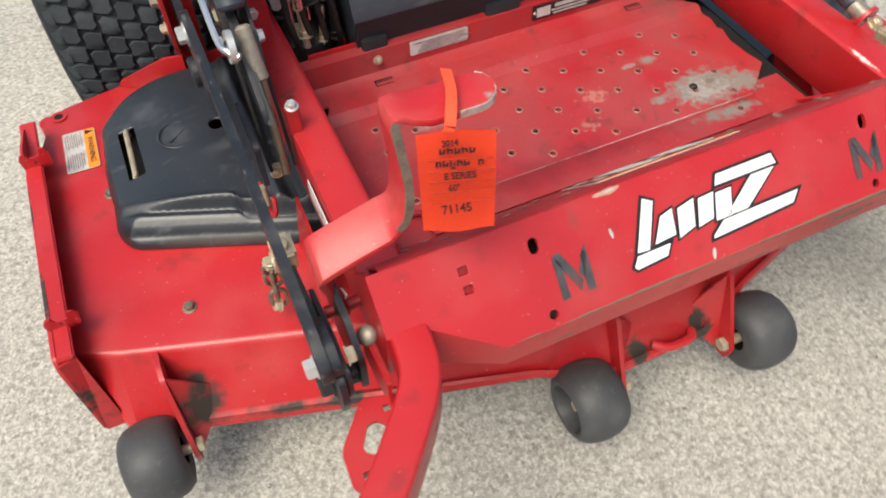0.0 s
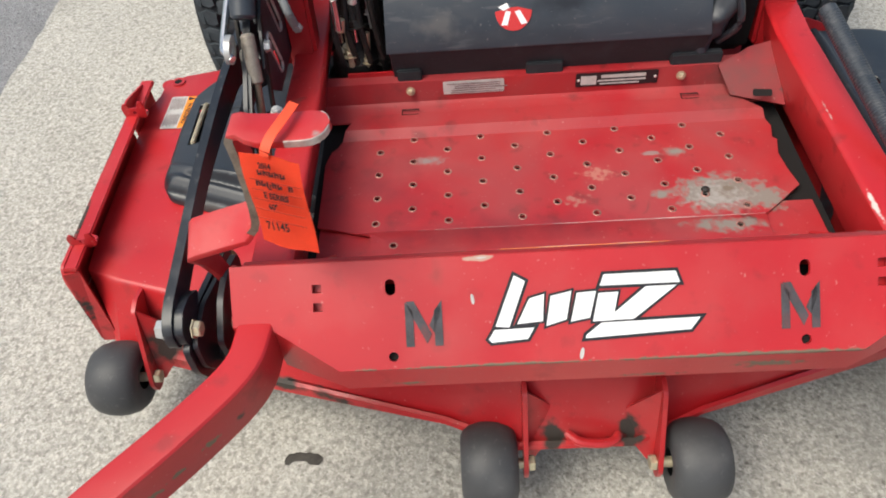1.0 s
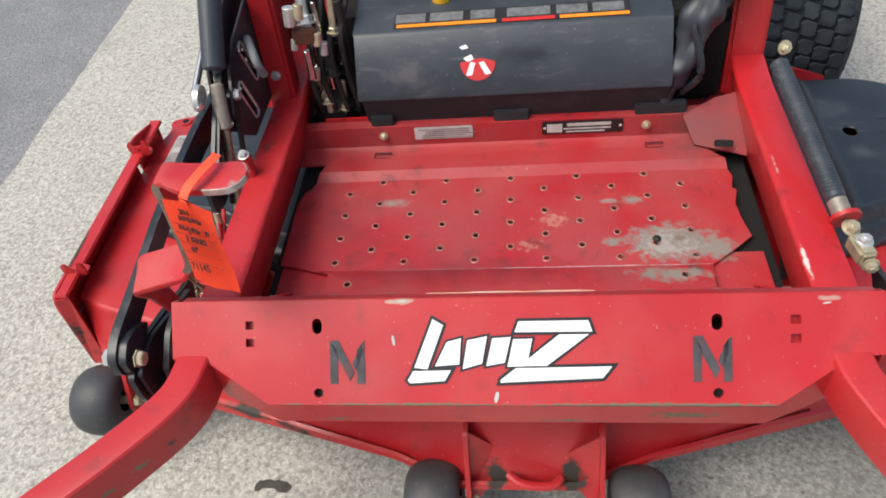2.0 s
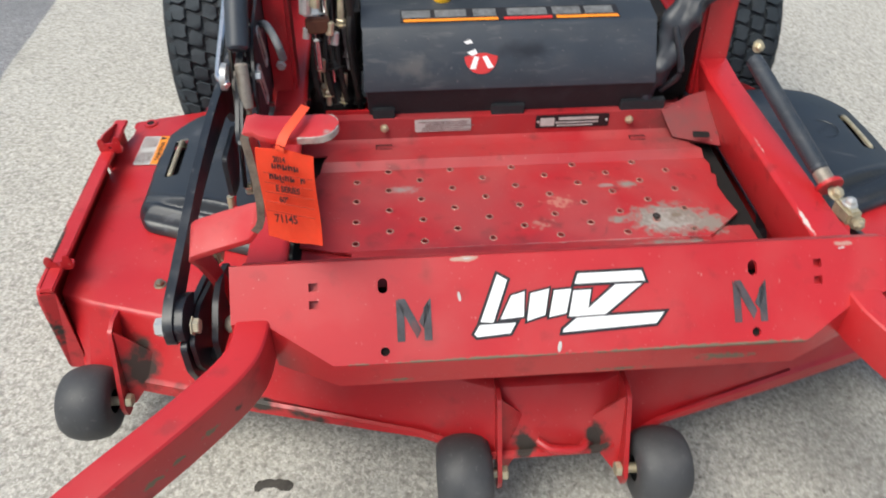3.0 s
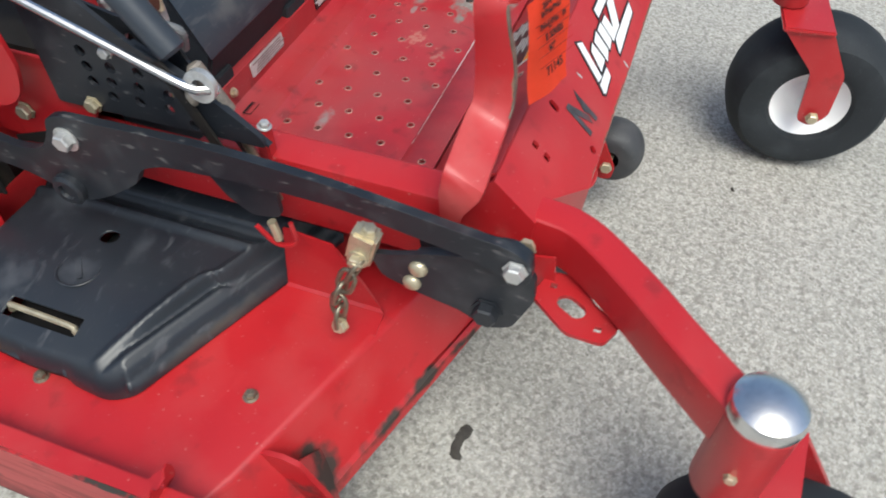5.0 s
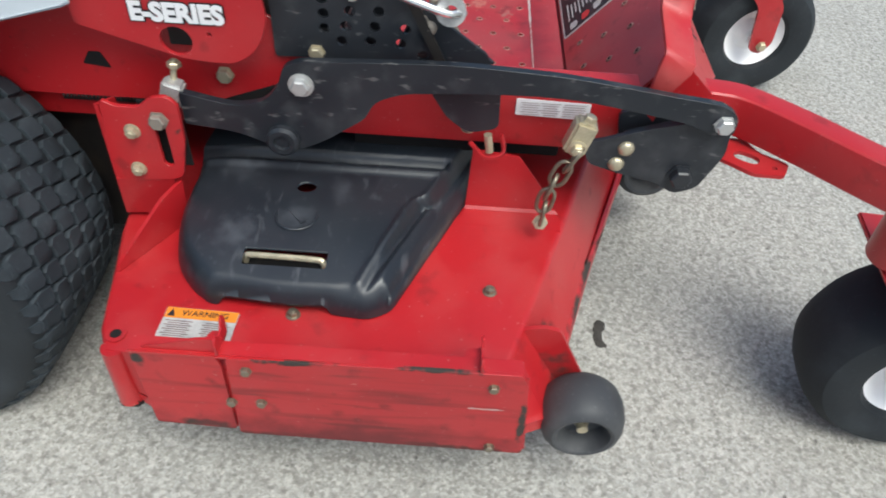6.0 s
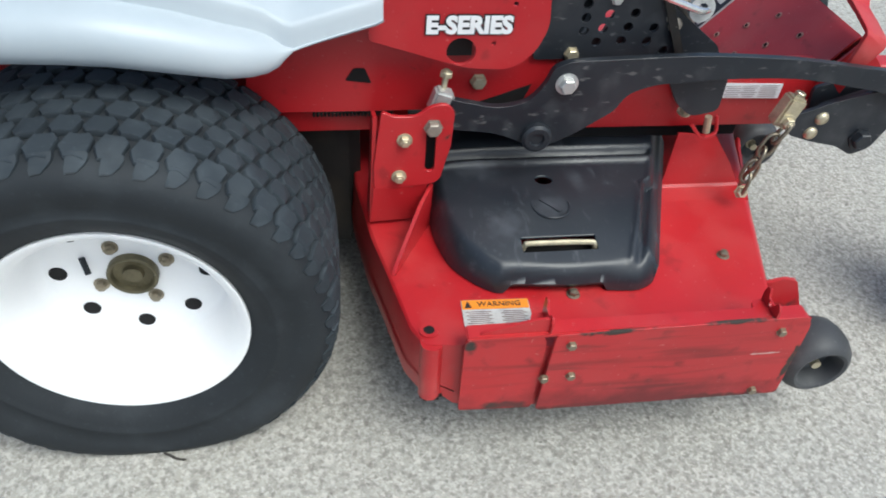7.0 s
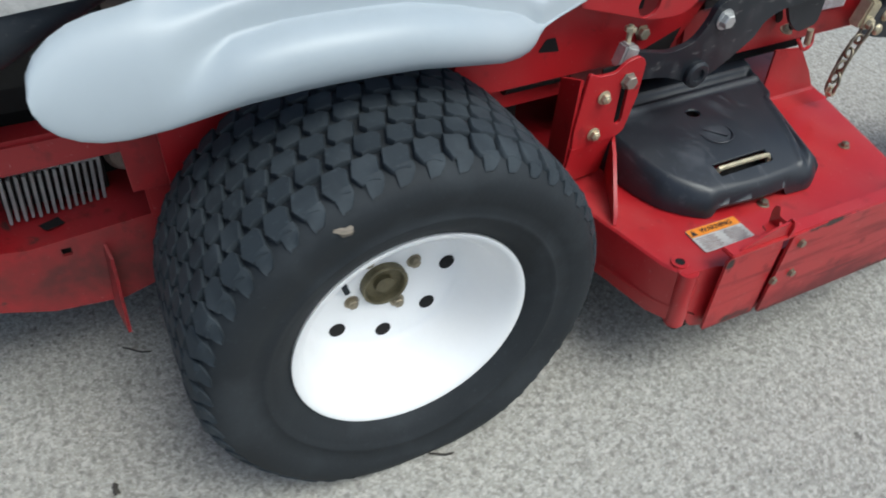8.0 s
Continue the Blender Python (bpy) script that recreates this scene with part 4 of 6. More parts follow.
# scraped side panel over the discharge opening
def side(outline, x, thick, bevel=.001, holes=()):
    return plate(outline, thick, YZ(x + thick), holes, bevel)


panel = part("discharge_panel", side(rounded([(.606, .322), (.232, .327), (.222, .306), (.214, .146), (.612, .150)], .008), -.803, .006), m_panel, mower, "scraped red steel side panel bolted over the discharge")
b = side(rounded([(.732, .312), (.716, .322), (.626, .326), (.616, .300), (.618, .150), (.730, .156)], .006), -.797, .005)
part("rear_side_plate", b, m_panel, panel)
for y, z in ((.266, .299), (.582, .300), (.611, .229), (.571, .231), (.261, .160)):
    fastener(HEAD, (-.803, y, z), (-1, 0, 0), .0066, m_chain, panel)
b = box((.026, .50, .008), pose(-.7885, .48, .321), .002)
part("ledge", b, m_deck, panel)
b = sheet([(-.7985, .2155, .150), (-.7985, .228, .318), (-.776, .236, .316), (-.768, .214, .152)], [(0, 1, 2, 3)], .005)
part("panel_return", b, m_panel, panel, "folded front end of the panel, dark along its edge")
for y0, long, low in ((.296, .030, .006), (.628, .100, 0)):
    # a folded foot on the panel's edge, with a notched face towards the front that ends in two horns
    b = plate(rounded([(-.800, y0 + long), (-.800, y0 - .014), (-.760, y0 - .014), (-.762, y0 + .006), (-.786, y0 + .014), (-.792, y0 + long)], .004), .004, Matrix.Translation((0, 0, .324)))
    plate(rounded([(-.801, .322), (-.759, .322), (-.757, .344 - low), (-.760, .356 - low), (-.768, .358 - low), (-.772, .344 - low), (-.788, .343 - low), (-.791, .353 - low), (-.798, .354 - low), (-.803, .344 - low)], .003, 2), .003,
          axes((0, y0 - .014, 0), (1, 0, 0), (0, 0, 1), (0, -1, 0)), [ring(-.780, .333, .004, n=10)], bm=b)
    if long > .05:
        # the rear foot has a flange that sweeps up to the face
        plate(rounded([(y0 + .088, .322), (y0 - .012, .322), (y0 - .012, .350), (y0 + .006, .350), (y0 + .030, .344), (y0 + .056, .336), (y0 + .080, .330)], [.002, .002, .006, .008, .014, .02, .006]), .004, YZ(-.793), bm=b)
    part("chute_hinge", b, m_deck, mower, "small folded red hinge bracket with a notched face")
DECKTOP = axes((-.722, .674, .2845), (-0.03, -1, 0), (1, -0.03, 0), (0, 0, 1)) @ Matrix.Diagonal((.90, .90, 1, 1))
b = plate(rounded(rect(.004, 0, .113, .060), .004), .0008, DECKTOP @ Matrix.Translation((0, 0, .0008)))
warn = part("warning_label", b, m_label, deck, "orange and white warning label")
bars("warning_band", [(.004, .019, .111, .020)], m_orange, DECKTOP @ Matrix.Translation((0, 0, .0009)), warn)
bars("warning_print", [(x + .004 * ((i * 3 + k) % 3), .0035 - .0041 * i, .042 - .009 * ((i + k) % 2), .0015) for i in range(8) for k, x in enumerate((-.026, .028))], m_fade, DECKTOP @ Matrix.Translation((0, 0, .0009)), warn)
letters("warning_word", "WARNING", .015, m_ink, DECKTOP @ Matrix.Translation((.010, .019, .0017)), warn)
b = plate([(-.048, .012), (-.036, .012), (-.042, .027)], .0004, DECKTOP @ Matrix.Translation((0, 0, .0020)))
part("warning_triangle", b, m_ink, warn)


# belt covers
def field(outline, holes, step, height, skirt, cuts=()):
    """A moulded sheet: the outline is cut into a fine net, raised by height(x, y), and its rim drawn down to skirt(x, y)."""
    b = plate(outline, 0, holes=holes)
    for axis, no in ((0, (1, 0, 0)), (1, (0, 1, 0))):
        lo, hi = min(p[axis] for p in outline), max(p[axis] for p in outline)
        for k in range(1, int((hi - lo) / step) + 1):
            co = [0, 0, 0]
            co[axis] = lo + k * step
            bmesh.ops.bisect_plane(b, geom=list(b.verts) + list(b.edges) + list(b.faces), plane_co=co, plane_no=no)
    for co, no in cuts:
        bmesh.ops.bisect_plane(b, geom=list(b.verts) + list(b.edges) + list(b.faces), plane_co=co, plane_no=no)
    ends = [Vector(p) for p in outline]
    segs = [(a, c) for a, c in zip(ends, ends[1:] + ends[:1]) if max(abs(a.x), abs(c.x)) > .41 or abs(a.x - c.x) > .01]

    def rim_distance(p):
        best = 9.0
        for a, c in segs:
            t = max(0.0, min(1.0, (p - a).dot(c - a) / max((c - a).length_squared, 1e-12)))
            best = min(best, (p - a - (c - a) * t).length)
        return best

    rim = [e for e in b.edges if len(e.link_faces) == 1]
    dist = {v: rim_distance(v.co.xy) for v in b.verts}
    g = bmesh.ops.extrude_edge_only(b, edges=rim)
    fresh = {v for v in g["geom"] if isinstance(v, bmesh.types.BMVert)}
    for v in b.verts:
        x, y = v.co.xy
        if v in fresh:
            d = rim_distance(v.co.xy)
            v.co.z = skirt(x, y) if d < .002 else height(x, y, d) - .005
        else:
            v.co.z = height(x, y, dist[v])
    return b


def smooth_step(a, c, v):
    t = max(0.0, min(1.0, (v - a) / (c - a)))
    return t * t * (3 - 2 * t)


def belt_cover(s, inner=.395, out=0.0):
    low = rounded([(-inner, .735), (-.470, .745), (-.560, .744), (-.625, .726), (-.664, .692), (-.684, .664), (-.682, .640), (-.690, .560), (-.688, .500), (-.690, .484), (-.694, .440), (-.676, .410), (-.620, .388), (-inner, .388 - (.620 - inner) * .40)],
                  [.004, .03, .03, .03, .02, .010, .008, .03, .006, .008, .02, .014, .02, .004])
    ends = [Vector(p) for p in low]
    back = [(a, c) for a, c in zip(ends, ends[1:]) if a.y > .42 and a.x < -.40]
    low = [(s * -x, y) for x, y in low]
    hole = ring(s * .497, .557, .013, .015, 14)
    hand = rounded(rect(s * .637, .563, .028, .118), .003, 2)

    def inset(p):
        off = 9.0
        for a, c in back:
            t = max(0.0, min(1.0, (p - a).dot(c - a) / max((c - a).length_squared, 1e-12)))
            off = min(off, (p - a - (c - a) * t).length)
        return off

    def height(x, y, d):
        p = Vector((-abs(x), y))
        off = inset(p)
        x = p.x
        # rounded shoulder: broad at the back, low and gentle along the outer edge
        outer = smooth_step(-.655, -.675, x) * smooth_step(.458, .502, y) * smooth_step(.678, .642, y)
        rim, brink = .298, .024 - .009 * outer
        top = .354 - 1.0 * max(0.0, -.52 - x) ** 2 - .9 * max(0.0, y - .645) ** 2
        z = top if off > brink else rim + (top - rim) * (1 - (1 - off / brink) ** 2.0) ** .72
        # front: upright lip, level band, then a step up to the plateau
        ahead = (x + .645) * .3714 + (y - .399) * .9285
        crease = .038 - .012 * smooth_step(-.515, -.500, x)
        f = .311 + .012 * smooth_step(-.001, .007, ahead) + .014 * smooth_step(.002, .024, ahead)
        f += .017 * smooth_step(crease - .008, crease + .005, ahead) + .004 * smooth_step(crease + .02, crease + .06, ahead)
        z = min(z, f + .0006)
        z += (.0030 * math.exp(-((ahead - crease - .006) / .0045) ** 2) - .0045 * math.exp(-((ahead - crease + .007) / .0050) ** 2)) * smooth_step(.010, .022, off)
        far = smooth_step(crease, crease + .014, ahead)
        z += far * (.008 * math.exp(-((x + .448) / .007) ** 2) - .010 * smooth_step(-.440, -.432, x) + .014 * smooth_step(-.418, -.410, x))
        return z

    b = field(low, [hole, hand], .0045, height, lambda x, y: .285 + .018 * smooth_step(.49, .505, y) * smooth_step(.655, .64, y) * (1 if abs(x) > .6 else 0),
              [((-s * -.645 + 0 * k, .399 + k / .9285, 0), (-s * .3714, .9285, 0)) for k in (.003, .007, .011, .015, .019, .024, .030, .034, .038, .043)])
    cover = part("belt_cover", b, m_cover, mower, "black moulded plastic belt cover with handle slot", 78)
    cover.matrix_basis = Matrix.Translation((s * out, 0, 0))
    # shade the moulding by its own slope
    ways, e = [], .004
    for v in cover.data.vertices:
        x, y, z = v.co
        front = (-abs(x) + .645) * .3714 + (y - .399) * .9285
        if abs(z - height(x, y, 0)) < 1e-5 and (v.normal.z > .8 or (front < .06 and abs(x) < .665) or inset(Vector((-abs(x), y))) > .006):
            gx = (height(x + e, y, 0) - height(x - e, y, 0)) / (2 * e)
            gy = (height(x, y + e, 0) - height(x, y - e, 0)) / (2 * e)
            ways.append(Vector((-gx, -gy, 1)).normalized())
        else:
            ways.append(v.normal.copy())
    cover.data.normals_split_custom_set_from_vertices(ways)
    b = lathe([(.028, 0), (.029, .0010), (.031, .0010), (.032, 0)], Matrix.Translation((s * .561, .560, .3522)), 28)
    b = plate([(s * .561 + x, .560 + y) for x, y in ((-.018, -.010), (-.012, -.016), (.018, .010), (.012, .016))], .0010, Matrix.Translation((0, 0, .3540)), bm=b)
    part("moulded_emblem", b, m_cover, cover)
    # black sheet below the handle slot paints the dark void under the cover
    b = box((.070, .150, .004), pose(s * .637, .563, .304), .001)
    part("slot_shade", b, m_hole, cover)
    b = sweep(spline([(s * .642, .506, .326), (s * .641, .509, .338), (s * .639, .52, .3415), (s * .637, .605, .3415), (s * .636, .616, .338), (s * .635, .620, .326)], 4), ring(0, 0, .0045, n=8))
    part("wire_handle", b, m_brass, cover, "bent yellow-zinc wire handle")
    b = lathe([(0, 0), (.004, 0)], Matrix.Translation((s * .622, .652, .3415)), 10)
    part("drain_hole", b, m_hole, cover)
    # another black sheet does the same below the round hole
    b = box((.070, .070, .003), pose(s * .497, .557, .312), .001)
    part("access_hole", b, m_hole, cover)


belt_cover(-1, .335)
belt_cover(1, .320, .094)

# ---- deck lift linkage on the right-hand side ----
bar = part("lift_bar", side(rounded([(.722, .507), (.648, .490), (.602, .500), (.580, .530), (.572, .556), (.550, .566), (.345, .575), (.187, .567), (.034, .546), (-.018, .540),
                                      (-.046, .524), (-.046, .494), (-.028, .486), (.017, .507), (.175, .535), (.295, .535), (.413, .526), (.450, .510), (.464, .482), (.522, .441), (.565, .420), (.596, .424), (.647, .447), (.722, .455)],
                                     [.004, .02, .02, .01, .01, .02, .05, .05, .03, .02, .015, .015, .01, .02, .05, .05, .03, .02, .01, .03, .02, .02, .03, .004], 4), -.496, .012, .0012), m_black, mower, "long black steel lift bar with bright bolts")
fastener(HEAD, (-.497, .549, .531), (-1, 0, 0), .0125, m_zinc, bar)
part("washer", lathe([(.008, 0), (.0175, 0), (.0175, .0022), (.008, .0022)], toward((-.496, .549, .531), (-1, 0, 0)), 20), m_zinc, bar)
fastener(HEAD, (-.497, -.028, .511), (-1, 0, 0), .0118, m_zinc, bar)
fastener(HEAD, (-.465, -.030, .512), (1, 0, 0), .0098, m_brass, bar)
fastener(DOME, (-.496, .583, .440), (-1, 0, 0), .024, m_steelgrey, bar, "pivot_boss").data = mesh_of("pivot_boss", lathe([(0, 0), (1, 0), (1, .35), (.8, .5), (.5, .5), (.45, .3), (0, .3)], n=20), m_black)
b = side(rounded([(.030, .512), (.004, .530), (-.022, .534), (-.043, .520), (-.043, .496), (-.026, .488), (.010, .497)], .008), -.484, .011, .002)
part("bar_sleeve", b, m_black, bar)
crank = part("bellcrank", side(rounded([(.155, .455), (.121, .464), (.084, .479), (.016, .499), (-.048, .492), (-.051, .450), (-.027, .388), (.004, .374), (.040, .394), (.089, .404), (.140, .420)], .010), -.482, .008), m_black, mower, "black steel bellcrank plate")
b = side(rounded([(.10, .47), (.016, .499), (-.040, .492), (-.043, .450), (-.022, .410), (.03, .41)], .010), -.472, .006)
part("inner_crank", b, m_black, crank)
for y, z in ((.091, .451), (.100, .423)):
    fastener(DOME, (-.482, y, z), (-1, 0, 0), .012, m_brass, crank)
fastener(HEAD, (-.483, .004, .411), (-1, 0, 0), .016, m_black, crank)
b = rod((-.478, .004, .411), (-.450, .004, .411), .013, 16)
part("crank_shaft", b, m_black, crank)
b = side(rounded([(.383, .530), (.278, .535), (.275, .463), (.319, .453), (.350, .476)], .012), -.472, .008)
part("link_plate", b, m_black, mower, "black steel link plate")
b = sweep(spline([(-.475, .315, .44), (-.475, .29, .415), (-.470, .265, .42), (-.465, .27, .45)], 5), rounded(rect(0, 0, .006, .006), .002, 2))
part("retaining_clip", b, m_frame, mower)
b = rod((-.475, .285, .425), (-.475, .290, .455), .006, 10)
part("clevis_pin", b, m_brass, mower)

# height-of-cut plate with its hole grid
hs = [ring(y, z, .0075, .0075, 10) for y, z in ((.522, .633), (.521, .612), (.521, .591), (.388, .559))]
for y, z, count in ((.486, .617, 3), (.447, .619, 3), (.412, .596, 2)):
    hs += [ring(y + .0062 * k, z - .0218 * k, .0075, .0075, 10) for k in range(count)]
hoc = part("height_plate", side(rounded([(.592, .545), (.292, .550), (.300, .566), (.378, .622), (.446, .658), (.50, .70), (.592, .72)], .006), -.448, .006, 0, hs), m_black, mower, "black steel height-of-cut plate with rows of holes")
tall = lambda cy, cz: [(cy + y * .93 - z * .37, cz + z * .93 + y * .37) for y, z in slot(0, 0, .020, .086)]
slots = [tall(.428, .572), tall(.476, .613)]
b = side([(.600, .512), (.410, .514), (.372, .545), (.362, .590), (.398, .640), (.446, .668), (.600, .70)], -.424, .004, 0, slots)
back = part("backing_plate", b, m_black, hoc)
for loop in slots:
    b = sweep([(-.4195, y, z) for y, z in loop], ring(0, 0, .0022, n=6), closed=True)
    part("slot_edge", b, m_zinc, back, "slot edge worn to bright metal")
b = sheet([(-.445, .290, .552), (-.437, .290, .552), (-.437, .378, .622), (-.445, .378, .622), (-.445, .446, .658), (-.437, .446, .658)], [(0, 1, 2, 3), (3, 2, 5, 4)], .003)
part("plate_flange", b, m_black, hoc)
fastener(HEAD, (-.449, .534, .555), (-1, 0, 0), .0098, m_brass, hoc)
fastener(HEAD, (-.449, .481, .641), (-1, 0, 0), .0075, m_zinc, hoc)
fastener(DOME, (-.449, .381, .601), (-1, 0, 0), .0115, m_steelgrey, hoc)
b = sweep(spline([(-.452, .335, .626), (-.462, .345, .630), (-.468, .365, .634), (-.468, .45, .664), (-.468, .56, .703), (-.468, .70, .752)], 5), ring(0, 0, .0055, n=10))
part("lift_rod", b, m_chrome, mower, "bright steel rod with bent end")
b = lathe([(.009, -.004), (.020, -.004), (.020, .004), (.009, .004)], toward((-.458, .352, .631), (-1, 0, .1)), 18)
part("rod_eye", b, m_zinc, mower)
b = rod((-.440, .392, .652), (-.434, .560, .865), .0175, 20, bevel=.004)
part("damper_tube", b, m_tube, mower, "dark grey damper tube")
strut = part("gas_strut", rod((-.436, .375, .640), (-.4325, .344, .578), .0100, 18, bevel=.003), m_steelgrey, mower, "short dull grey strut beside the rail")
part("strut_rod", rod((-.4325, .346, .582), (-.437, .300, .455), .0060, 12), m_chain, strut)
for s_, dy in ((-1, 0), (1, 0)):
    b = plate(rounded([(.414, .648), (.400, .648), (.308, .455), (.320, .448)], .006), .004, YZ(-.436 + s_ * .0165))
    part("strut_side", b, m_dark, strut)
fastener(DOME, (-.449, .390, .612), (-1, 0, 0), .008, m_steelgrey, strut)
fastener(HEAD, (-.419, .388, .610), (1, 0, 0), .008, m_zinc, strut)
part("nut_tab", box((.018, .016, .044), pose(-.409, .321, .523), .002), m_frame, rail_r)
fastener(NUT, (-.408, .319, .546), (0, -.2, 1), .0068, m_zinc, rail_r)
for at in ((-.445, .318, .445),):
    fastener(NUT, at, (-.3, 0, 1), .009, m_brass, strut, "nut")

# chain from its hanger to the deck
hang = part("chain_hanger", box((.028, .033, .054), pose(-.482, .160, .468, 16), .004), m_brass, mower, "yellow-zinc chain hanger block")
fastener(HEAD, (-.482, .151, .493), (0, -.28, 1), .009, m_brass, hang)
fastener(NUT, (-.496, .163, .455), (-1, 0, 0), .010, m_brass, hang)
oval = [(.0115 * math.cos(a), .019 * math.sin(a) + (.006 if math.sin(a) > 0 else -.006)) for a in [2 * math.pi * i / 16 for i in range(16)]]
b = sweep([(x, 0, y) for x, y in oval], ring(0, 0, .0034, n=7), up=(0, 1, 0), closed=True)
LINK = mesh_of("chain_link", b, m_chain, 60)
p0, p1 = Vector((-.500, .163, .447)), Vector((-.503, .200, .324))
for i in range(5):
    p = p0.lerp(p1, (i + .35) / 4.8) + Vector((0, .010 * math.sin(i / 4 * math.pi), 0))
    way = (p1 - p0) + Vector((0, .012 * (2 - i), 0))
    placed("chain_link", LINK, toward(p, way) @ pose(0, 0, 0, 0, 0, 90 * (i % 2) + 20) @ Matrix.Diagonal((.98, .98, .92, 1)), hang)
fastener(HEAD, (-.503, .198, .318), (-1, 0, .4), .010, m_brass, hang)

# slotted bracket at the rear of the deck
brk = part("slotted_bracket", side(rounded([(.826, .502), (.808, .492), (.774, .492), (.756, .508), (.732, .513), (.718, .500), (.720, .440), (.734, .376), (.748, .368), (.836, .360), (.838, .40)], .008, 3), -.517, .007, .001,
                                    [slot(.751, .432, .015, .078)]), m_frame, mower, "red slotted steel bracket with bolts")
b = sheet([(-.512, .832, .490), (-.512, .838, .29), (-.462, .838, .29), (-.462, .832, .470)], [(0, 1, 2, 3)], .006)
part("bracket_back", b, m_frame, brk)
b = sheet([(-.513, .838, .364), (-.508, .842, .292), (-.502, .762, .292), (-.508, .752, .368)], [(0, 1, 2, 3)], .005)
part("bracket_foot", b, m_frame, brk)
# black sheet behind the slot stands for the dark gap there
b = box((.004, .060, .110), pose(-.495, .755, .435), .001)
part("bracket_gap_shade", b, m_hole, brk)
fastener(NUT, (-.518, .791, .453), (-1, 0, 0), .0088, m_brass, brk, "nut")
fastener(NUT, (-.518, .798, .386), (-1, 0, 0), .0088, m_brass, brk, "nut")
fastener(HEAD, (-.518, .749, .474), (-1, 0, 0), .0118, m_steelgrey, brk)
clev = part("clevis", box((.026, .030, .040), pose(-.484, .735, .498, 18), .004), m_zinc, mower, "zinc clevis block")
b = rod((-.480, .732, .51), (-.474, .727, .545), .0045, 10)
hexes(.010, .008, toward((-.475, .728, .534), (.1, -.1, 1)), b)
part("clevis_bolt", b, m_brass, clev)

# red side sheets behind the linkage
eplate = part("series_plate", side(rounded([(.842, .70), (.842, .597), (.742, .566), (.712, .556), (.690, .553), (.636, .550), (.602, .576), (.587, .617), (.596, .70)], [.004, .004, .02, .01, .01, .02, .02, .012, .004]), -.487, .006, .001, [ring(.711, .580, .0215, .0205, 20), rect(.665, .592, .006, .006), rect(.640, .650, .006, .006)]), m_frame, mower, "bright red side plate with white lettering")
ESER = axes((-.4885, .7025, .6195), (0, -1, 0), (0, 0, 1), (-1, 0, 0))
letters("lettering_outline", "E-SERIES", .034, m_logo_k, ESER @ Matrix.Diagonal((1.0, 1.02, 1, 1)), eplate, .0036, .0003, "black outline of the lettering")
letters("lettering", "E-SERIES", .034, m_logo_w, ESER @ Matrix.Translation((0, 0, .0009)) @ Matrix.Diagonal((1.0, 1.02, 1, 1)), eplate, .0017, .0003, "white bold lettering")
part("cutout_back", box((.004, .05, .05), pose(-.447, .712, .578), .001), m_dark, eplate)
b = side([(1.02, .60), (1.02, .455), (.60, .455), (.56, .51), (.53, .56), (.60, .60)], -.440, .006)
inner = part("inner_side_sheet", b, m_frame, mower)
fastener(HEAD, (-.441, .671, .506), (-1, 0, 0), .011, m_brass, inner)
b = side(rounded([(.875, .51), (.862, .53), (.845, .53), (.835, .505)], .003), -.4415, .001)
part("cutout", b, m_hole, inner)
# thin black plate laid on the sheet as a painted shadow
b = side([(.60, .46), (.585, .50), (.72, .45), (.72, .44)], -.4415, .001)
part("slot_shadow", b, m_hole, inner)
b = side([(1.5, .62), (1.5, .40), (1.12, .40), (1.05, .452), (.86, .452), (.86, .50), (.95, .62)], -.395, .005)
part("wheel_well_sheet", b, m_rear, mower)
# added dark box fills the shaded void between tyre and bracket
part("wheel_void_shade", box((.06, .42, .34), pose(-.352, 1.06, .29), .02), m_dark, mower, "dark box standing for the unlit void behind the wheel")
coil = [(-.43 + .0092 * math.cos(.7 * i), .80 + .126 * i / 198, .452 + .0092 * math.sin(.7 * i)) for i in range(199)]
b = sweep(coil, ring(0, 0, .0018, n=6), up=(0, 1, 0))
part("coil_spring", b, m_dark, mower)

# damper on the other side
damper = part("damper", rod((.424, .205, .522), (.389, .43, .588), .0128, 20, bevel=.003), m_console, mower, "ribbed dark grey damper beside the rail")
b = None
d = Vector((.389 - .424, .43 - .205, .588 - .522))
for i in range(46):
    b = lathe([(.0128, -.0017), (.0139, 0), (.0128, .0017)], toward(Vector((.424, .205, .522)) + d * (.05 + .0198 * i), d), 16, b)
part("damper_rib", b, m_console, damper)
part("damper_collar", rod(Vector((.424, .205, .522)) - d * .10, Vector((.424, .205, .522)), .0125, 16), m_steelgrey, damper)
fastener(NUT, (.434, .168, .508), (.2, -.4, 1), .009, m_brass, damper, "nut")
b = lathe([(.006, -.003), (.020, -.003), (.020, .003), (.006, .003)], toward((.430, .182, .513), d), 16)
part("damper_washer", b, m_frame, damper)
b = box((.022, .040, .024), pose(.440, .138, .500, 0, 0, 8), .004)
blk = part("hanger_block", b, m_brass, mower, "yellow-zinc hanger block")
fastener(NUT, (.441, .140, .512), (0, 0, 1), .008, m_zinc, blk, "nut")
fastener(NUT, (.443, .112, .500), (0, -1, 0), .008, m_brass, blk, "nut")
for z, x in ((.600, .400),):
    fastener(NUT, (x, .450, z), (.3, -1, .3), .008, m_brass, damper, "nut")
b = side(rounded([(.155, .455), (.016, .499), (-.048, .492), (-.027, .388), (.089, .404)], .010), .47, .008)
part("bellcrank", b, m_black, mower, "black steel bellcrank plate")

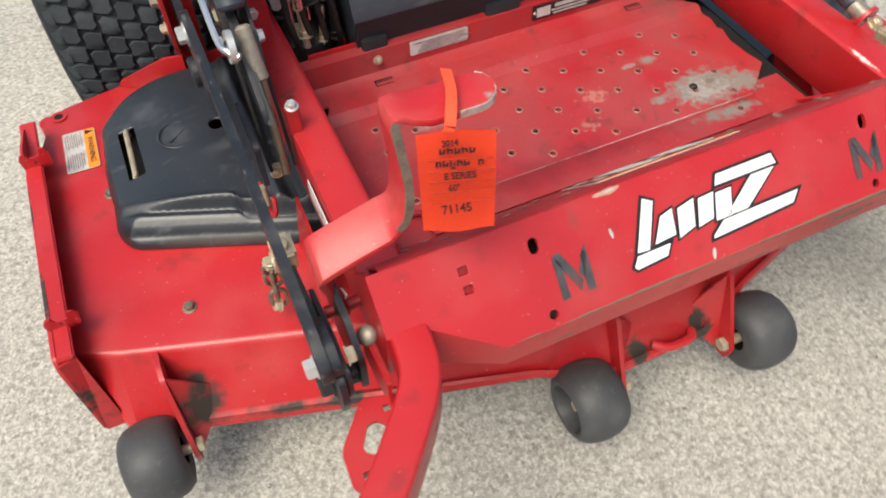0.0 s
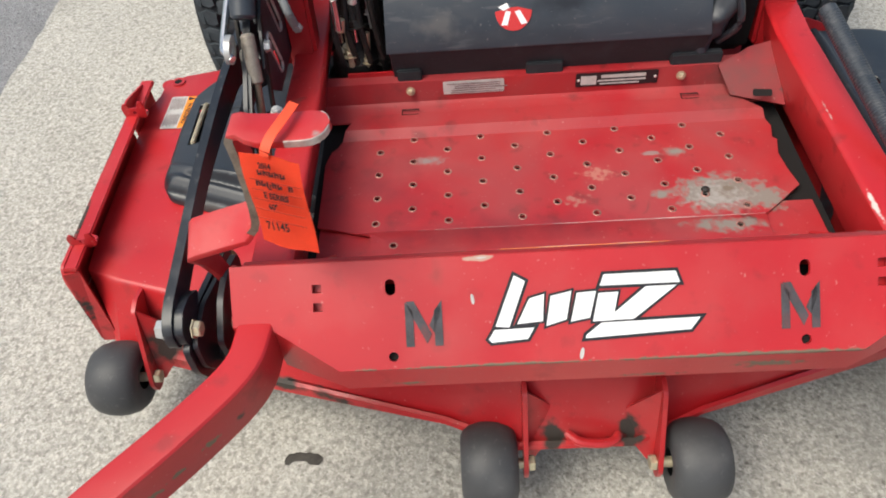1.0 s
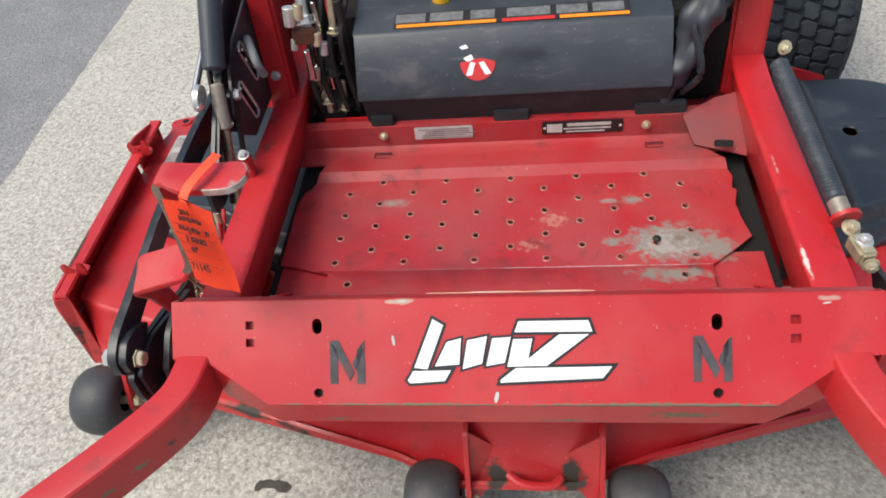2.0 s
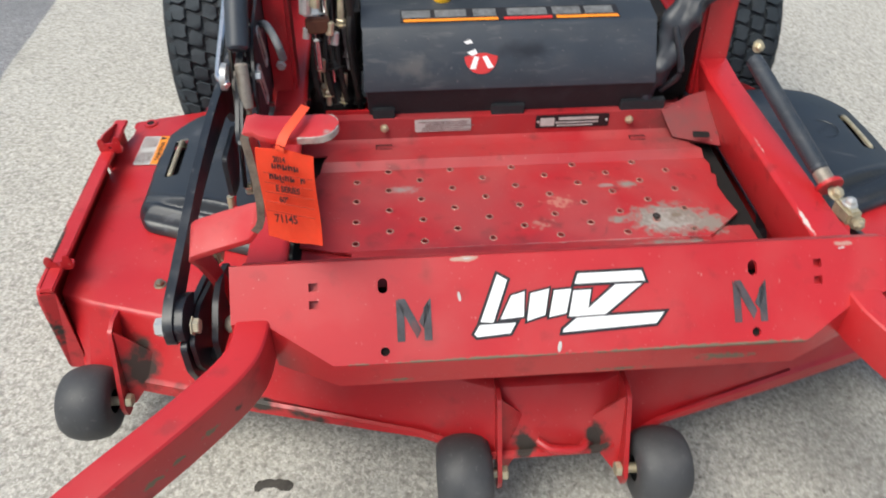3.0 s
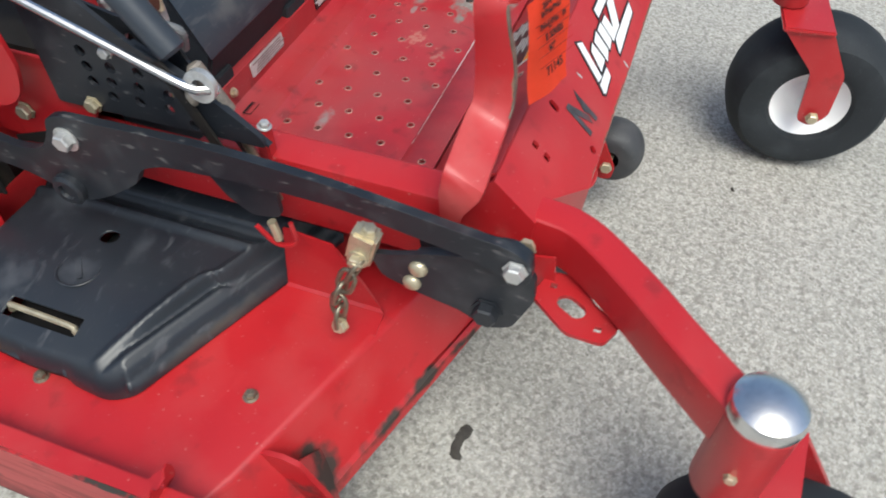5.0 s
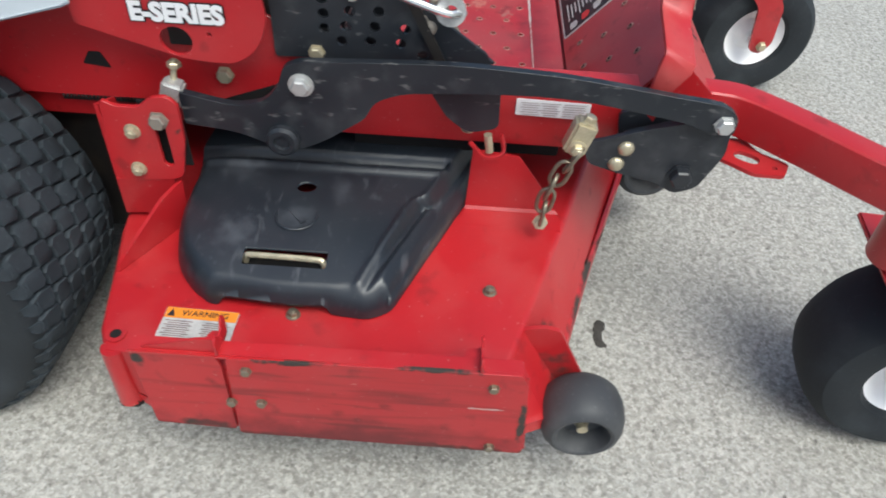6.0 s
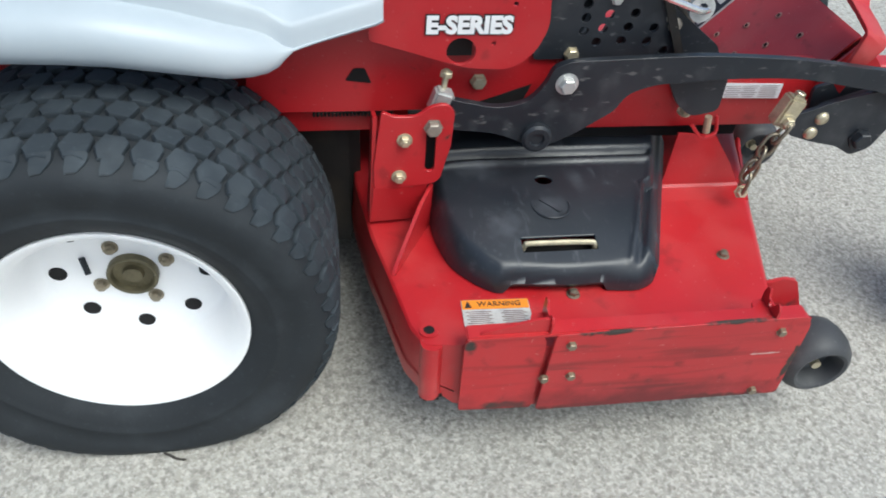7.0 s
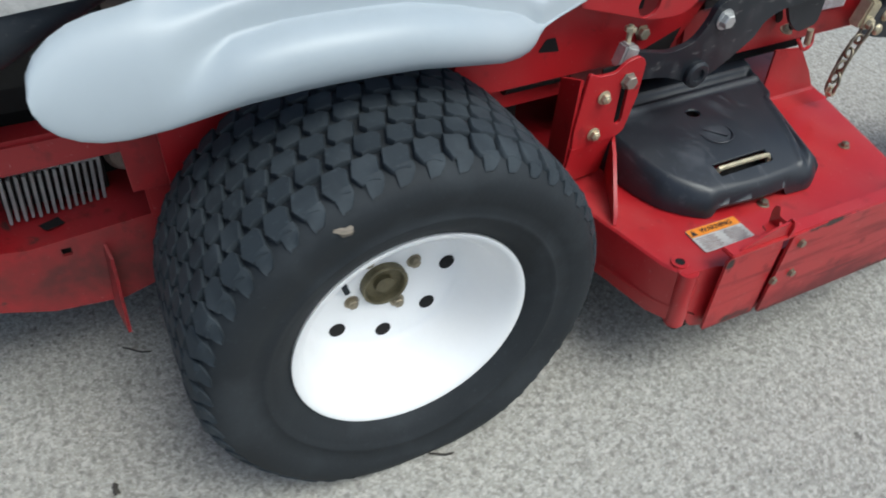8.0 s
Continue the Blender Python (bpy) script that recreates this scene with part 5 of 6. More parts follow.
# foot pedal: one bent strap
line = [(-.2695, .045, .7405), (-.2705, .045, .7404), (-.274, .045, .7402), (-.281, .045, .7395), (-.290, .045, .7385), (-.315, .045, .737), (-.340, .045, .738), (-.354, .045, .7395), (-.3615, .045, .7415), (-.3685, .045, .7405), (-.3705, .045, .736),
        (-.3680, .044, .712), (-.3655, .043, .682), (-.3655, .042, .655), (-.3680, .042, .634), (-.3720, .042, .623), (-.379, .043, .6145), (-.387, .044, .608), (-.420, .044, .598), (-.450, .044, .588), (-.4585, .044, .5845), (-.462, .045, .578),
        (-.462, .050, .550), (-.457, .058, .52), (-.448, .066, .48), (-.440, .070, .45)]
b = sweep(line, rounded(rect(0, 0, .0085, .045), .002, 2), up=(0, 1, 0))
for v in b.verts:
    k = (v.co.x + .293) / .0225
    if v.co.z > .72 and k > 0:
        # the tip is rounded in plan
        v.co.y = .045 + (v.co.y - .045) * math.sqrt(max(0.02, 1 - min(k, 1.0) ** 2.2))
    if v.co.z > .64 and v.co.x < -.335 and v.co.y < .045:
        # the upright tapers towards the upper bend
        v.co.y += 0.010 * smooth_step(.655, .735, v.co.z) * smooth_step(-.345, -.362, v.co.x)
    k = min(1.0, max(0.0, (-.372 - v.co.x) / .016))
    if v.co.z < .66:
        # the step leans forward and the strap narrows below it
        v.co.z += k * .42 * (v.co.y - .044)
        if v.co.z < .570:
            v.co.y = .062 + (v.co.y - .062) * max(.42, 1 - (.570 - v.co.z) / .07)
pedal = part("foot_pedal", b, m_pedal, mower, "red bent strap pedal with paint worn off its edges")
b = sweep([(x, y - .0226 + 0.010 * smooth_step(.655, .735, z), z) for x, y, z in line[9:17]], rect(0, 0, .0088, .0012), up=(0, 1, 0))
part("worn_edge", b, m_wornedge, pedal, "edge worn to bare brown steel")
rim = []
for k in (-.9, -.5, -.1, .3, .6, .8, .93, .99):
    rim.append((-.293 + .0225 * k, .0228 * math.sqrt(max(0.02, 1 - max(k, 0.0) ** 2.2)), .7383 + .0016 * max(k, 0.0)))
rim = [(x, .045 - y, z) for x, y, z in rim] + [(x, .045 + y, z) for x, y, z in rim[:3:-1]]
part("worn_tip", sweep(rim, rounded(rect(0, 0, .0018, .0086), .0006, 1), up=(0, 0, 1)), m_paleedge, pedal, "tip worn to pale bare steel")
part("pedal_shaft", rod((-.462, .070, .45), (-.36, .070, .45), .008, 14), m_frame, pedal)
fastener(HEAD, (-.441, .080, .458), (-.2, -.7, 1), .0085, m_zinc, crank)
fastener(DOME, (-.431, .0115, .466), (-.6, -.4, 1), .0125, m_steelgrey, rail_r)
b = side(rounded([(.105, .490), (.060, .505), (.020, .500), (-.022, .470), (-.018, .405), (.030, .385), (.090, .395)], .010), -.452, .008)
part("crank_arm", b, m_black, crank)
b = sheet([(-.430, .03, .455), (-.430, -.06, .475), (-.430, -.065, .42), (-.430, .03, .39)], [(0, 1, 2, 3)], .004)
part("rail_end", b, m_frame, rail_r)

# ---- seat console and what stands beside it ----
b = plate([(.524, .430), (.497, .515), (.546, .602), (.553, .606), (.72, .628), (.72, .430)], .512, YZ(.254))
bevelled(b, .006, 3)
console = part("seat_console", b, m_console, mower, "charcoal plastic console with a worn round badge", 50)
# matt black plate paints the shade on the band that faces down
b = plate(rounded([(-.256, -.088), (.256, -.088), (.256, -.002), (-.256, -.002)], .004), .003, axes((0, .4955, .514), (1, 0, 0), (0, -.027, .085), (0, -.085, -.027)))
part("console_undercut_shade", b, m_rubber, console, "matt black plate that darkens the undercut lower edge")
for x0, x1 in ((-.250, -.209), (-.034, .027), (.205, .288)):
    part("console_tab", box((x1 - x0, .014, .024), pose((x0 + x1) / 2, .510, .458), .002), m_rubber, console)
FR = axes((0, .4968, .515), (1, 0, 0), (0, .049, .087), (0, -.087, .049))
b = plate([(-.055 + .029 * math.cos(a), .050 + .030 * math.sin(a)) for a in [math.pi * (1 + i / 14) for i in range(15)]] + [(-.048, .056), (-.062, .055)], .001, FR @ LIFT)
badge = part("badge", b, m_badge, console, "scratched red and white round badge")
b = None
for pts in ([(-.020, -.016), (-.010, -.016), (-.004, .004), (-.012, .006)], [(.002, .004), (.010, .006), (.022, -.014), (.012, -.016)], [(-.024, .012), (-.016, .006), (-.006, .010), (-.010, .018)], [(-.030, .030), (-.024, .026), (-.014, .028), (-.018, .034)]):
    b = plate([(x - .055, y + .045) for x, y in pts], .0006, FR @ Matrix.Translation((0, 0, .0022)), bm=b)
part("badge_stripe", b, m_logo_w, badge)
TOPC = axes((0, .549, .6060), (1, 0, 0), (0, .167, .022), (0, -.022, .167))
b = plate(rect(.0, .027, .385, .038), .0008, TOPC @ LIFT)
lab = part("console_decal", b, m_ink, console, "long black and orange instruction decal")
bars("decal_band", [(-.105, .012, .165, .008), (.135, .012, .11, .008)], m_orange, TOPC @ Matrix.Translation((0, 0, .0014)), lab)
bars("decal_strip", [(.03, .012, .085, .008)], m_badge, TOPC @ Matrix.Translation((0, 0, .0014)), lab)
bars("decal_picture", [(-.165, .031, .05, .022), (-.105, .031, .055, .022), (-.045, .031, .04, .022), (.03, .031, .07, .022), (.10, .031, .05, .022), (.158, .031, .05, .022)], plain("faded_decal_grey", (.17, .175, .18), .5, 0, .6, 90, 0), TOPC @ Matrix.Translation((0, 0, .0014)), lab)
b = lathe([(0, 0), (.016, 0), (.017, .006), (.015, .022), (.011, .026), (0, .026)], Matrix.Translation((-.116, .63, .615)), 20)
part("choke_knob", b, m_yellow, console, "yellow knob")
b = box((.50, .40, .16), pose(0, .86, .72), .04)
part("seat_base", b, m_console, mower, "black seat base")
# the cushion is out of view: added to complete the seat, it also shades
b = box((.50, .44, .09), pose(0, .92, .86, 4), .04)
part("seat_cushion", b, m_plastic, mower, "black seat cushion")
pump = part("hydro_pump", lathe([(0, .40), (.050, .40), (.058, .405), (.058, .420), (.046, .425), (.044, .462), (.030, .475), (.018, .50), (0, .50)], Matrix.Translation((-.322, .580, 0)), 24), m_dark, mower, "grimy dark hydraulic pump with plated fittings")
rng = random.Random(11)
for x, y, z0, z1, r, m in ((-.342, .555, .50, .60, .005, m_chrome), (-.328, .540, .46, .535, .006, m_brass), (-.316, .552, .50, .66, .004, m_chrome), (-.302, .545, .455, .52, .005, m_brass), (-.286, .56, .52, .60, .005, m_zinc),
                           (-.336, .55, .60, .66, .009, m_zinc), (-.295, .56, .60, .68, .006, m_brass), (-.310, .545, .53, .57, .008, m_dark), (-.275, .56, .45, .66, .007, m_dark),
                           (-.325, .60, .48, .72, .012, m_dark), (-.30, .62, .48, .70, .014, m_dark), (-.345, .62, .45, .68, .012, m_dark), (-.29, .60, .45, .60, .018, m_dark)):
    tip = Vector((x + rng.uniform(-.008, .010), y + rng.uniform(0, .03), z1))
    fit_ = part("fitting", rod((x, y, z0), tip, r, 10, bevel=.001), m, pump)
    fastener(NUT, Vector((x, y, z0)).lerp(tip, rng.uniform(0, .4)), tip - Vector((x, y, z0)), r * 1.5, m, fit_, "nut")
for k in range(4):
    x = -.345 + .022 * k
    b = sweep(spline([(x, .60, .42), (x + .006, .545, .45), (x - .004, .55, .53 + .02 * k), (x + .012, .60, .66)], 5), ring(0, 0, .0055, n=8))
    part("hydraulic_hose", b, m_dark, pump)
part("control_rod", rod((-.3357, .519, .600), (-.335, .514, .548), .0062, 12, bevel=.001), m_chrome, pump)
fastener(NUT, (-.334, .5626, .480), (0, -.3, 1), .009, m_brass, pump, "nut")
for x, y, z, r, m in ((-.352, .512, .606, .006, m_zinc), (-.348, .512, .650, .010, m_zinc), (-.312, .512, .612, .007, m_brass), (-.306, .516, .592, .007, m_zinc), (-.335, .530, .535, .007, m_brass), (-.330, .508, .662, .008, m_brass)):
    part("fitting", rod((x, y, z), (x + .003, y + .004, z + 3.0 * r), r, 10, bevel=.001), m, pump)
b = box((.040, .016, .026), pose(-.330, .516, .628), .003)
part("pump_bracket", b, plain("rusty_bracket", (.10, .035, .018), .8, 0, .3, 60, .1), pump)
# dark boxes added to fill the unlit space on both sides of the seat
b = box((.07, .35, .12), pose(-.31, .76, .46), .01)
part("pump_bay_fill", b, m_dark, mower)
b = box((.08, .35, .12), pose(.315, .76, .47), .01)
part("pump_bay_fill", b, m_dark, mower)
line = spline([(.258, .520, .47), (.272, .525, .53), (.300, .548, .60), (.340, .59, .655), (.385, .63, .69), (.44, .67, .71)], 10)
n = len(line)
b = sweep(line, ring(0, 0, .034, .030, 22), radii=[.42 + 1.0 * smooth_step(0, 1, i / (n - 1)) for i in range(n)])
bmesh.ops.recalc_face_normals(b, faces=b.faces)
b.normal_update()
for v in b.verts:
    p = Vector((v.co.x * 1.4 + v.co.z * .6, v.co.y, v.co.z * 1.2 - v.co.x * .8))
    v.co += v.normal * (.016 * noise.noise(p * 26) + .007 * (1 - abs(noise.noise(p * 48))) - .004)
part("lever_boot", b, m_plastic, mower, "wrinkled black rubber boot", 60)
# black box stands for the dark hole beneath the boot
part("boot_hole_shade", box((.11, .04, .16), pose(.31, .60, .50), .01), m_hole, mower)
b = sweep(spline([(.28, .52, .48), (.30, .50, .53), (.285, .53, .60)], 6), ring(0, 0, .006, n=8))
part("wiring", b, m_black, mower)
b = box((.09, .03, .09), pose(.42, .72, .66, 0, 0, 10), .02)
part("control_guard", b, m_frame, mower)
fastener(HEAD, (.36, .60, .72), (0, -.5, 1), .018, m_zinc, console)


# ---- drive wheels ----
def drive_wheel(s):
    c = Vector((s * .577, 1.2032, .2722))
    wheel = tagged(new("drive_wheel"), "wide turf tyre on a white steel rim")
    wheel.parent = mower
    M = axes(c, (0, 1, 0), (0, 0, 1), (1, 0, 0)) if s > 0 else axes(c, (0, -1, 0), (0, 0, 1), (-1, 0, 0))

    def squash(b):
        """The loaded tyre flattens on the ground and bulges a little above it."""
        for v in b.verts:
            low = max(0.0, .085 - v.co.z)
            z = v.co.z
            v.co.z = .001 + .5 * (z - .001 + math.sqrt((z - .001) ** 2 + .012 ** 2)) - .0022 * min(1.0, low / .085)
            v.co.z = max(v.co.z, .001)
            k = math.exp(-((z - .035) / .05) ** 2) * .006
            v.co.x += math.copysign(k, v.co.x - c.x) * min(1.0, abs(v.co.x - c.x) / .13)

    half = [(.166, .100), (.170, .112), (.178, .119), (.192, .131), (.206, .138), (.212, .1395), (.216, .1425), (.220, .1425), (.224, .140), (.240, .1455), (.258, .149), (.272, .148), (.284, .141), (.292, .128), (.297, .104), (.300, .06), (.301, 0)]
    prof = half + [(r, -h) for r, h in half[-2::-1]]
    b = lathe(prof, M, 96)
    squash(b)
    tyre = part("tyre", b, m_rubber, wheel, "", 60)
    # tread: staggered six-sided turf blocks, and hooked lugs that run over the shoulder
    b = bmesh.new()
    n, rng = 50, random.Random(4)

    def spot(a, w, h):
        e = abs(w)
        if e < .112:
            r, q = .3045 - .40 * e ** 2.3, w
            r += h
        else:
            t = min((e - .112) / .040, 1.25)
            r = .3045 - .40 * .112 ** 2.3 - .036 * t ** 1.3 + h * (1 - .6 * t)
            q = math.copysign(.112 + .0375 * math.sin(min(t, 1.0) * 1.45) + h * .9 * t, w)
        return M @ Vector((r * math.cos(a), r * math.sin(a), q))

    def block(base, tops, loops):
        low = [b.verts.new(spot(a, w, -.005)) for a, w in base]
        mid = [b.verts.new(spot(a, w, .0022)) for a, w in base]
        top = [b.verts.new(spot(a, w, .0042 * k)) for a, w, k in tops]
        for loop in loops:
            b.faces.new([top[i] for i in loop])
        for k in range(len(base)):
            b.faces.new((low[k - 1], low[k], mid[k], mid[k - 1]))
            b.faces.new((mid[k - 1], mid[k], top[k], top[k - 1]))

    da = 2 * math.pi / n * .484
    for row, w0 in enumerate((-.108, -.072, -.036, 0.0, .036, .072, .108)):
        for i in range(n):
            a0 = 2 * math.pi * (i + .5 * (row % 2) + .06 * rng.random()) / n
            dw = .0172
            shape = [(-1.0, -.35), (-.66, -.94), (-.1, -.86), (.55, -1.0), (1.0, .35), (.66, .94), (.1, .86), (-.55, 1.0)]
            worn = [1 + .06 * (rng.random() - .5) for q in shape]
            pts = [(a0 + x * da * k, w0 + y * dw * k) for (x, y), k in zip(shape, worn)]
            tops = [(a0 + x * da * .93 * k, w0 + y * dw * .93 * k, .75 + .3 * rng.random()) for (x, y), k in zip(shape, worn)]
            block(pts, tops, [tuple(range(8))])
    # shoulder hooks: short curved ribs that run from the outer blocks down the sidewall
    for e in (-1, 1):
        for i in range(n):
            a0 = 2 * math.pi * (i + .06 * rng.random()) / n
            left = [(-.80, .119, .9), (-.82, .1235, .75), (-.66, .128, .5), (-.42, .132, .25), (-.16, .136, .0)]
            right = [(.52, .137, .0), (.56, .132, .25), (.52, .128, .5), (.52, .1235, .75), (.60, .119, .9)]
            loop = left + right
            j = 1 + .10 * (rng.random() - .5)
            pts = [(a0 + x * da * j, e * w) for x, w, k in loop]
            tops = [(a0 - .03 * da + x * da * .86 * j, e * w, k) for x, w, k in loop]
            block(pts, tops, [(0, 1, 8, 9), (1, 2, 7, 8), (2, 3, 6, 7), (3, 4, 5, 6)])
    squash(b)
    tagged(part("tread", b, m_tread, tyre, "", 48), kind="stuff")
    prof = [(0, .006), (.036, .006), (.124, .006), (.134, .010), (.139, .022), (.146, .060), (.152, .092), (.157, .108), (.166, .118), (.1735, .1235), (.1775, .123), (.178, .118), (.170, .108), (.16, .05), (.15, -.05), (.16, -.10)]
    rim = part("rim", lathe(prof, M, 64), m_white, wheel, "white steel rim with vent holes", 50)
    for i in range(8):
        a = 2 * math.pi * i / 8 - .0207
        b = lathe([(0, .0), (.0128, 0), (.0133, -.002)], M @ Matrix.Translation((.1073 * math.cos(a), .1073 * math.sin(a), .0075)), 18)
        part("vent_hole", b, m_hole, rim)
    for i in range(4):
        a = 2 * math.pi * i / 4 + radians(24)
        o = M @ Vector((.056 * math.cos(a), .056 * math.sin(a), .006))
        fastener(NUT, o, M.to_3x3() @ Vector((0, 0, 1)), .0088, m_chain, rim, "lug_nut")
    b = lathe([(.037, .006), (.037, .018), (.035, .020), (.032, .018), (.029, .010), (.016, .009), (.014, .016), (0, .016)], M, 28)
    part("hub", b, plain("greasy_hub", (.15, .13, .075), .5, .5, .4, 60, .1), rim, "greasy dark hub")
    b = rod(M @ Vector((-.066, .034, .008)), M @ Vector((-.060, .010, .018)), .0045, 10)
    part("valve", b, m_rubber, rim)
    return wheel


drive_wheel(-1)
drive_wheel(1)
litter("mud_clod", (0, 0), .026, .012, .002, plain("dry_mud", (.27, .23, .18), .9, 0, .3, 60, .3), "dry mud clod stuck to the tyre", "mud", 20, .008).matrix_basis = \
    Matrix.Translation((-.722, 1.304, .522)) @ Euler((radians(-26), radians(-66), 0)).to_matrix().to_4x4() @ Matrix.Rotation(radians(90), 4, 'Z')


# ---- fenders and the rear ----
def fender(s):
    # stations from front to rear: place, half width, height of the lower edge, size of the rolled flange
    st = [(.824, .516, .640, .03), (.834, .519, .636, .03), (.870, .528, .629, .03), (.915, .538, .619, .04), (.942, .544, .611, .06), (.953, .548, .602, .22), (.962, .553, .594, .42), (.975, .559, .589, .62), (.995, .567, .588, .76), (1.025, .576, .591, .86),
          (1.08, .586, .604, .95), (1.15, .595, .619, 1), (1.20, .598, .624, 1), (1.26, .598, .626, 1), (1.30, .598, .626, 1), (1.36, .598, .623, 1), (1.39, .598, .619, 1), (1.42, .598, .614, 1), (1.442, .598, .611, 1)]
    flange = [(.006, -.003), (-.005, .003), (-.012, .016), (-.012, .036), (-.004, .052), (.010, .062), (.026, .0665), (.034, .0665), (.038, .068)]
    panel = [(.001, .004), (.005, .024), (.008, .029), (.016, .032), (.050, .039), (.090, .061), (.120, .121), (.150, .191)]
    lobe = [(1.460, .610, .72), (1.485, .609, .71), (1.510, .612, .66), (1.530, .619, .57), (1.547, .630, .44), (1.558, .644, .28), (1.563, .660, .08)]
    b = bmesh.new()
    n = len(flange) + len(panel)

    def round_end(i, z, k):
        a = i / (n - 1) * math.pi
        return .594 + .014 * math.sin(a) * k - .075 * (i / (n - 1)) ** 2 * k, z + .082 * k * (1 - math.cos(a))

    rows = []
    for y, half, z, k in st + [(y, .598, z, 1) for y, z, k in lobe]:
        mix = smooth_step(1.33, 1.45, y)
        sec = [(half - dx * k, z + dz * k) for dx, dz in flange]
        sec += [(half - flange[-1][0] * k - dx, z + flange[-1][1] * k + dz) for dx, dz in panel]
        end = {a: q for a, _, q in lobe}.get(y, .72)
        row = []
        for i, p in enumerate(sec):
            p = Vector(p).lerp(Vector(round_end(i, z, end)), mix)
            row.append(b.verts.new((s * p.x, y, p.y)))
        rows.append(row)
    for a, c in zip(rows, rows[1:]):
        for i in range(n - 1):
            b.faces.new((a[i], a[i + 1], c[i + 1], c[i]))
    bmesh.ops.subdivide_edges(b, edges=list(b.edges), cuts=1, smooth=0.5, use_grid_fill=True)
    bmesh.ops.recalc_face_normals(b, faces=b.faces)
    bmesh.ops.solidify(b, geom=list(b.faces), thickness=.004)
    return part("fender", b, m_grey, mower, "pale grey plastic rear fender", 50)


fender(-1)
fender(1)
for s in (-1, 1):
    b = sheet([(s * .352, 1.47, .328), (s * .352, 1.66, .318), (s * .352, 1.95, .338), (s * .225, 1.95, .342), (s * .225, 1.66, .322), (s * .225, 1.47, .332)], [(0, 1, 4, 5), (1, 2, 3, 4)], .005)
    rear = part("rear_frame", b, m_rear, mower, "red rear frame sheet with cut-outs")
    b = plate([(1.47, .330), (1.48, .200), (1.56, .178), (1.66, .190), (1.75, .225), (1.95, .23), (1.95, .335), (1.75, .335), (1.66, .318)], .006, YZ(s * .352), [rect(1.613, .298, .014, .014)])
    part("rear_bumper", b, m_rear, rear)
    b = plate([(s * .318, 1.640), (s * .308, 1.612), (s * .326, 1.604), (s * .334, 1.630)], .001, Matrix.Translation((0, 0, .3275)))
    part("cut_out", b, m_hole, rear)
    b = plate(ring(1.652, .306, .008, .005, 12), .002, YZ(s * .3535 + .001))
    part("slot_hole", b, m_hole, rear)
    b = sheet([(s * .35, 1.56, .30), (s * .35, 1.575, .16), (s * .41, 1.565, .15), (s * .38, 1.555, .28)], [(0, 1, 2, 3)], .005)
    part("bumper_rib", b, m_rear, rear)
    b = box((.05, .9, .05), pose(s * .36, 1.52, .485), .006)
    part("rear_rail", b, m_rear, mower)
    b = box((.04, .05, .30), pose(s * .365, 1.46, .40), .005)
    part("rear_post", b, m_rear, mower)
    core = part("cylinder_cover", box((.050, .150, .014), pose(s * .262, 1.606, .404, 2), .003), m_alu, mower, "dull cast aluminium engine cylinder")
    for i in range(14):
        part("cooling_fin", box((.052, .0048, .074 + .006 * (i % 2)), pose(s * (.262 + .0006 * i), 1.538 + .0102 * i, .362, 7), .001), m_alu, core, "dull aluminium cooling fin")
    part("fin_core", box((.030, .150, .070), pose(s * .252, 1.606, .364), .002), m_dark, core)
    b = lathe([(0, 0), (.030, 0), (.034, .004), (.034, .040), (.026, .046), (0, .046)], toward((s * .225, 1.492, .385), (s, 0, 0)), 24)
    part("starter_housing", b, m_steelgrey, mower, "round grimy starter housing")
b = box((.74, .50, .36), pose(0, 1.72, .685), .07)
part("engine", b, m_dark, mower, "black engine behind the seat")
b = sweep(spline([(-.42, 1.44, .80), (-.44, 1.55, .76), (-.44, 1.68, .70), (-.40, 1.85, .66)], 6), rounded(rect(0, 0, .16, .16), .06, 4))
part("engine_shroud", b, m_console, mower, "rounded black plastic engine shroud", 60)
b = box((.62, .70, .05), pose(0, 1.15, .40), .01)
part("engine_plate", b, m_dark, mower)
# black block hides the ground and gives the dark behind the fins
part("engine_well_shade", box((.42, .5, .36), pose(0, 1.72, .34), .01), m_hole, mower)
part("axle", rod((-.52, 1.205, .292), (.52, 1.205, .292), .05, 16), m_dark, mower)

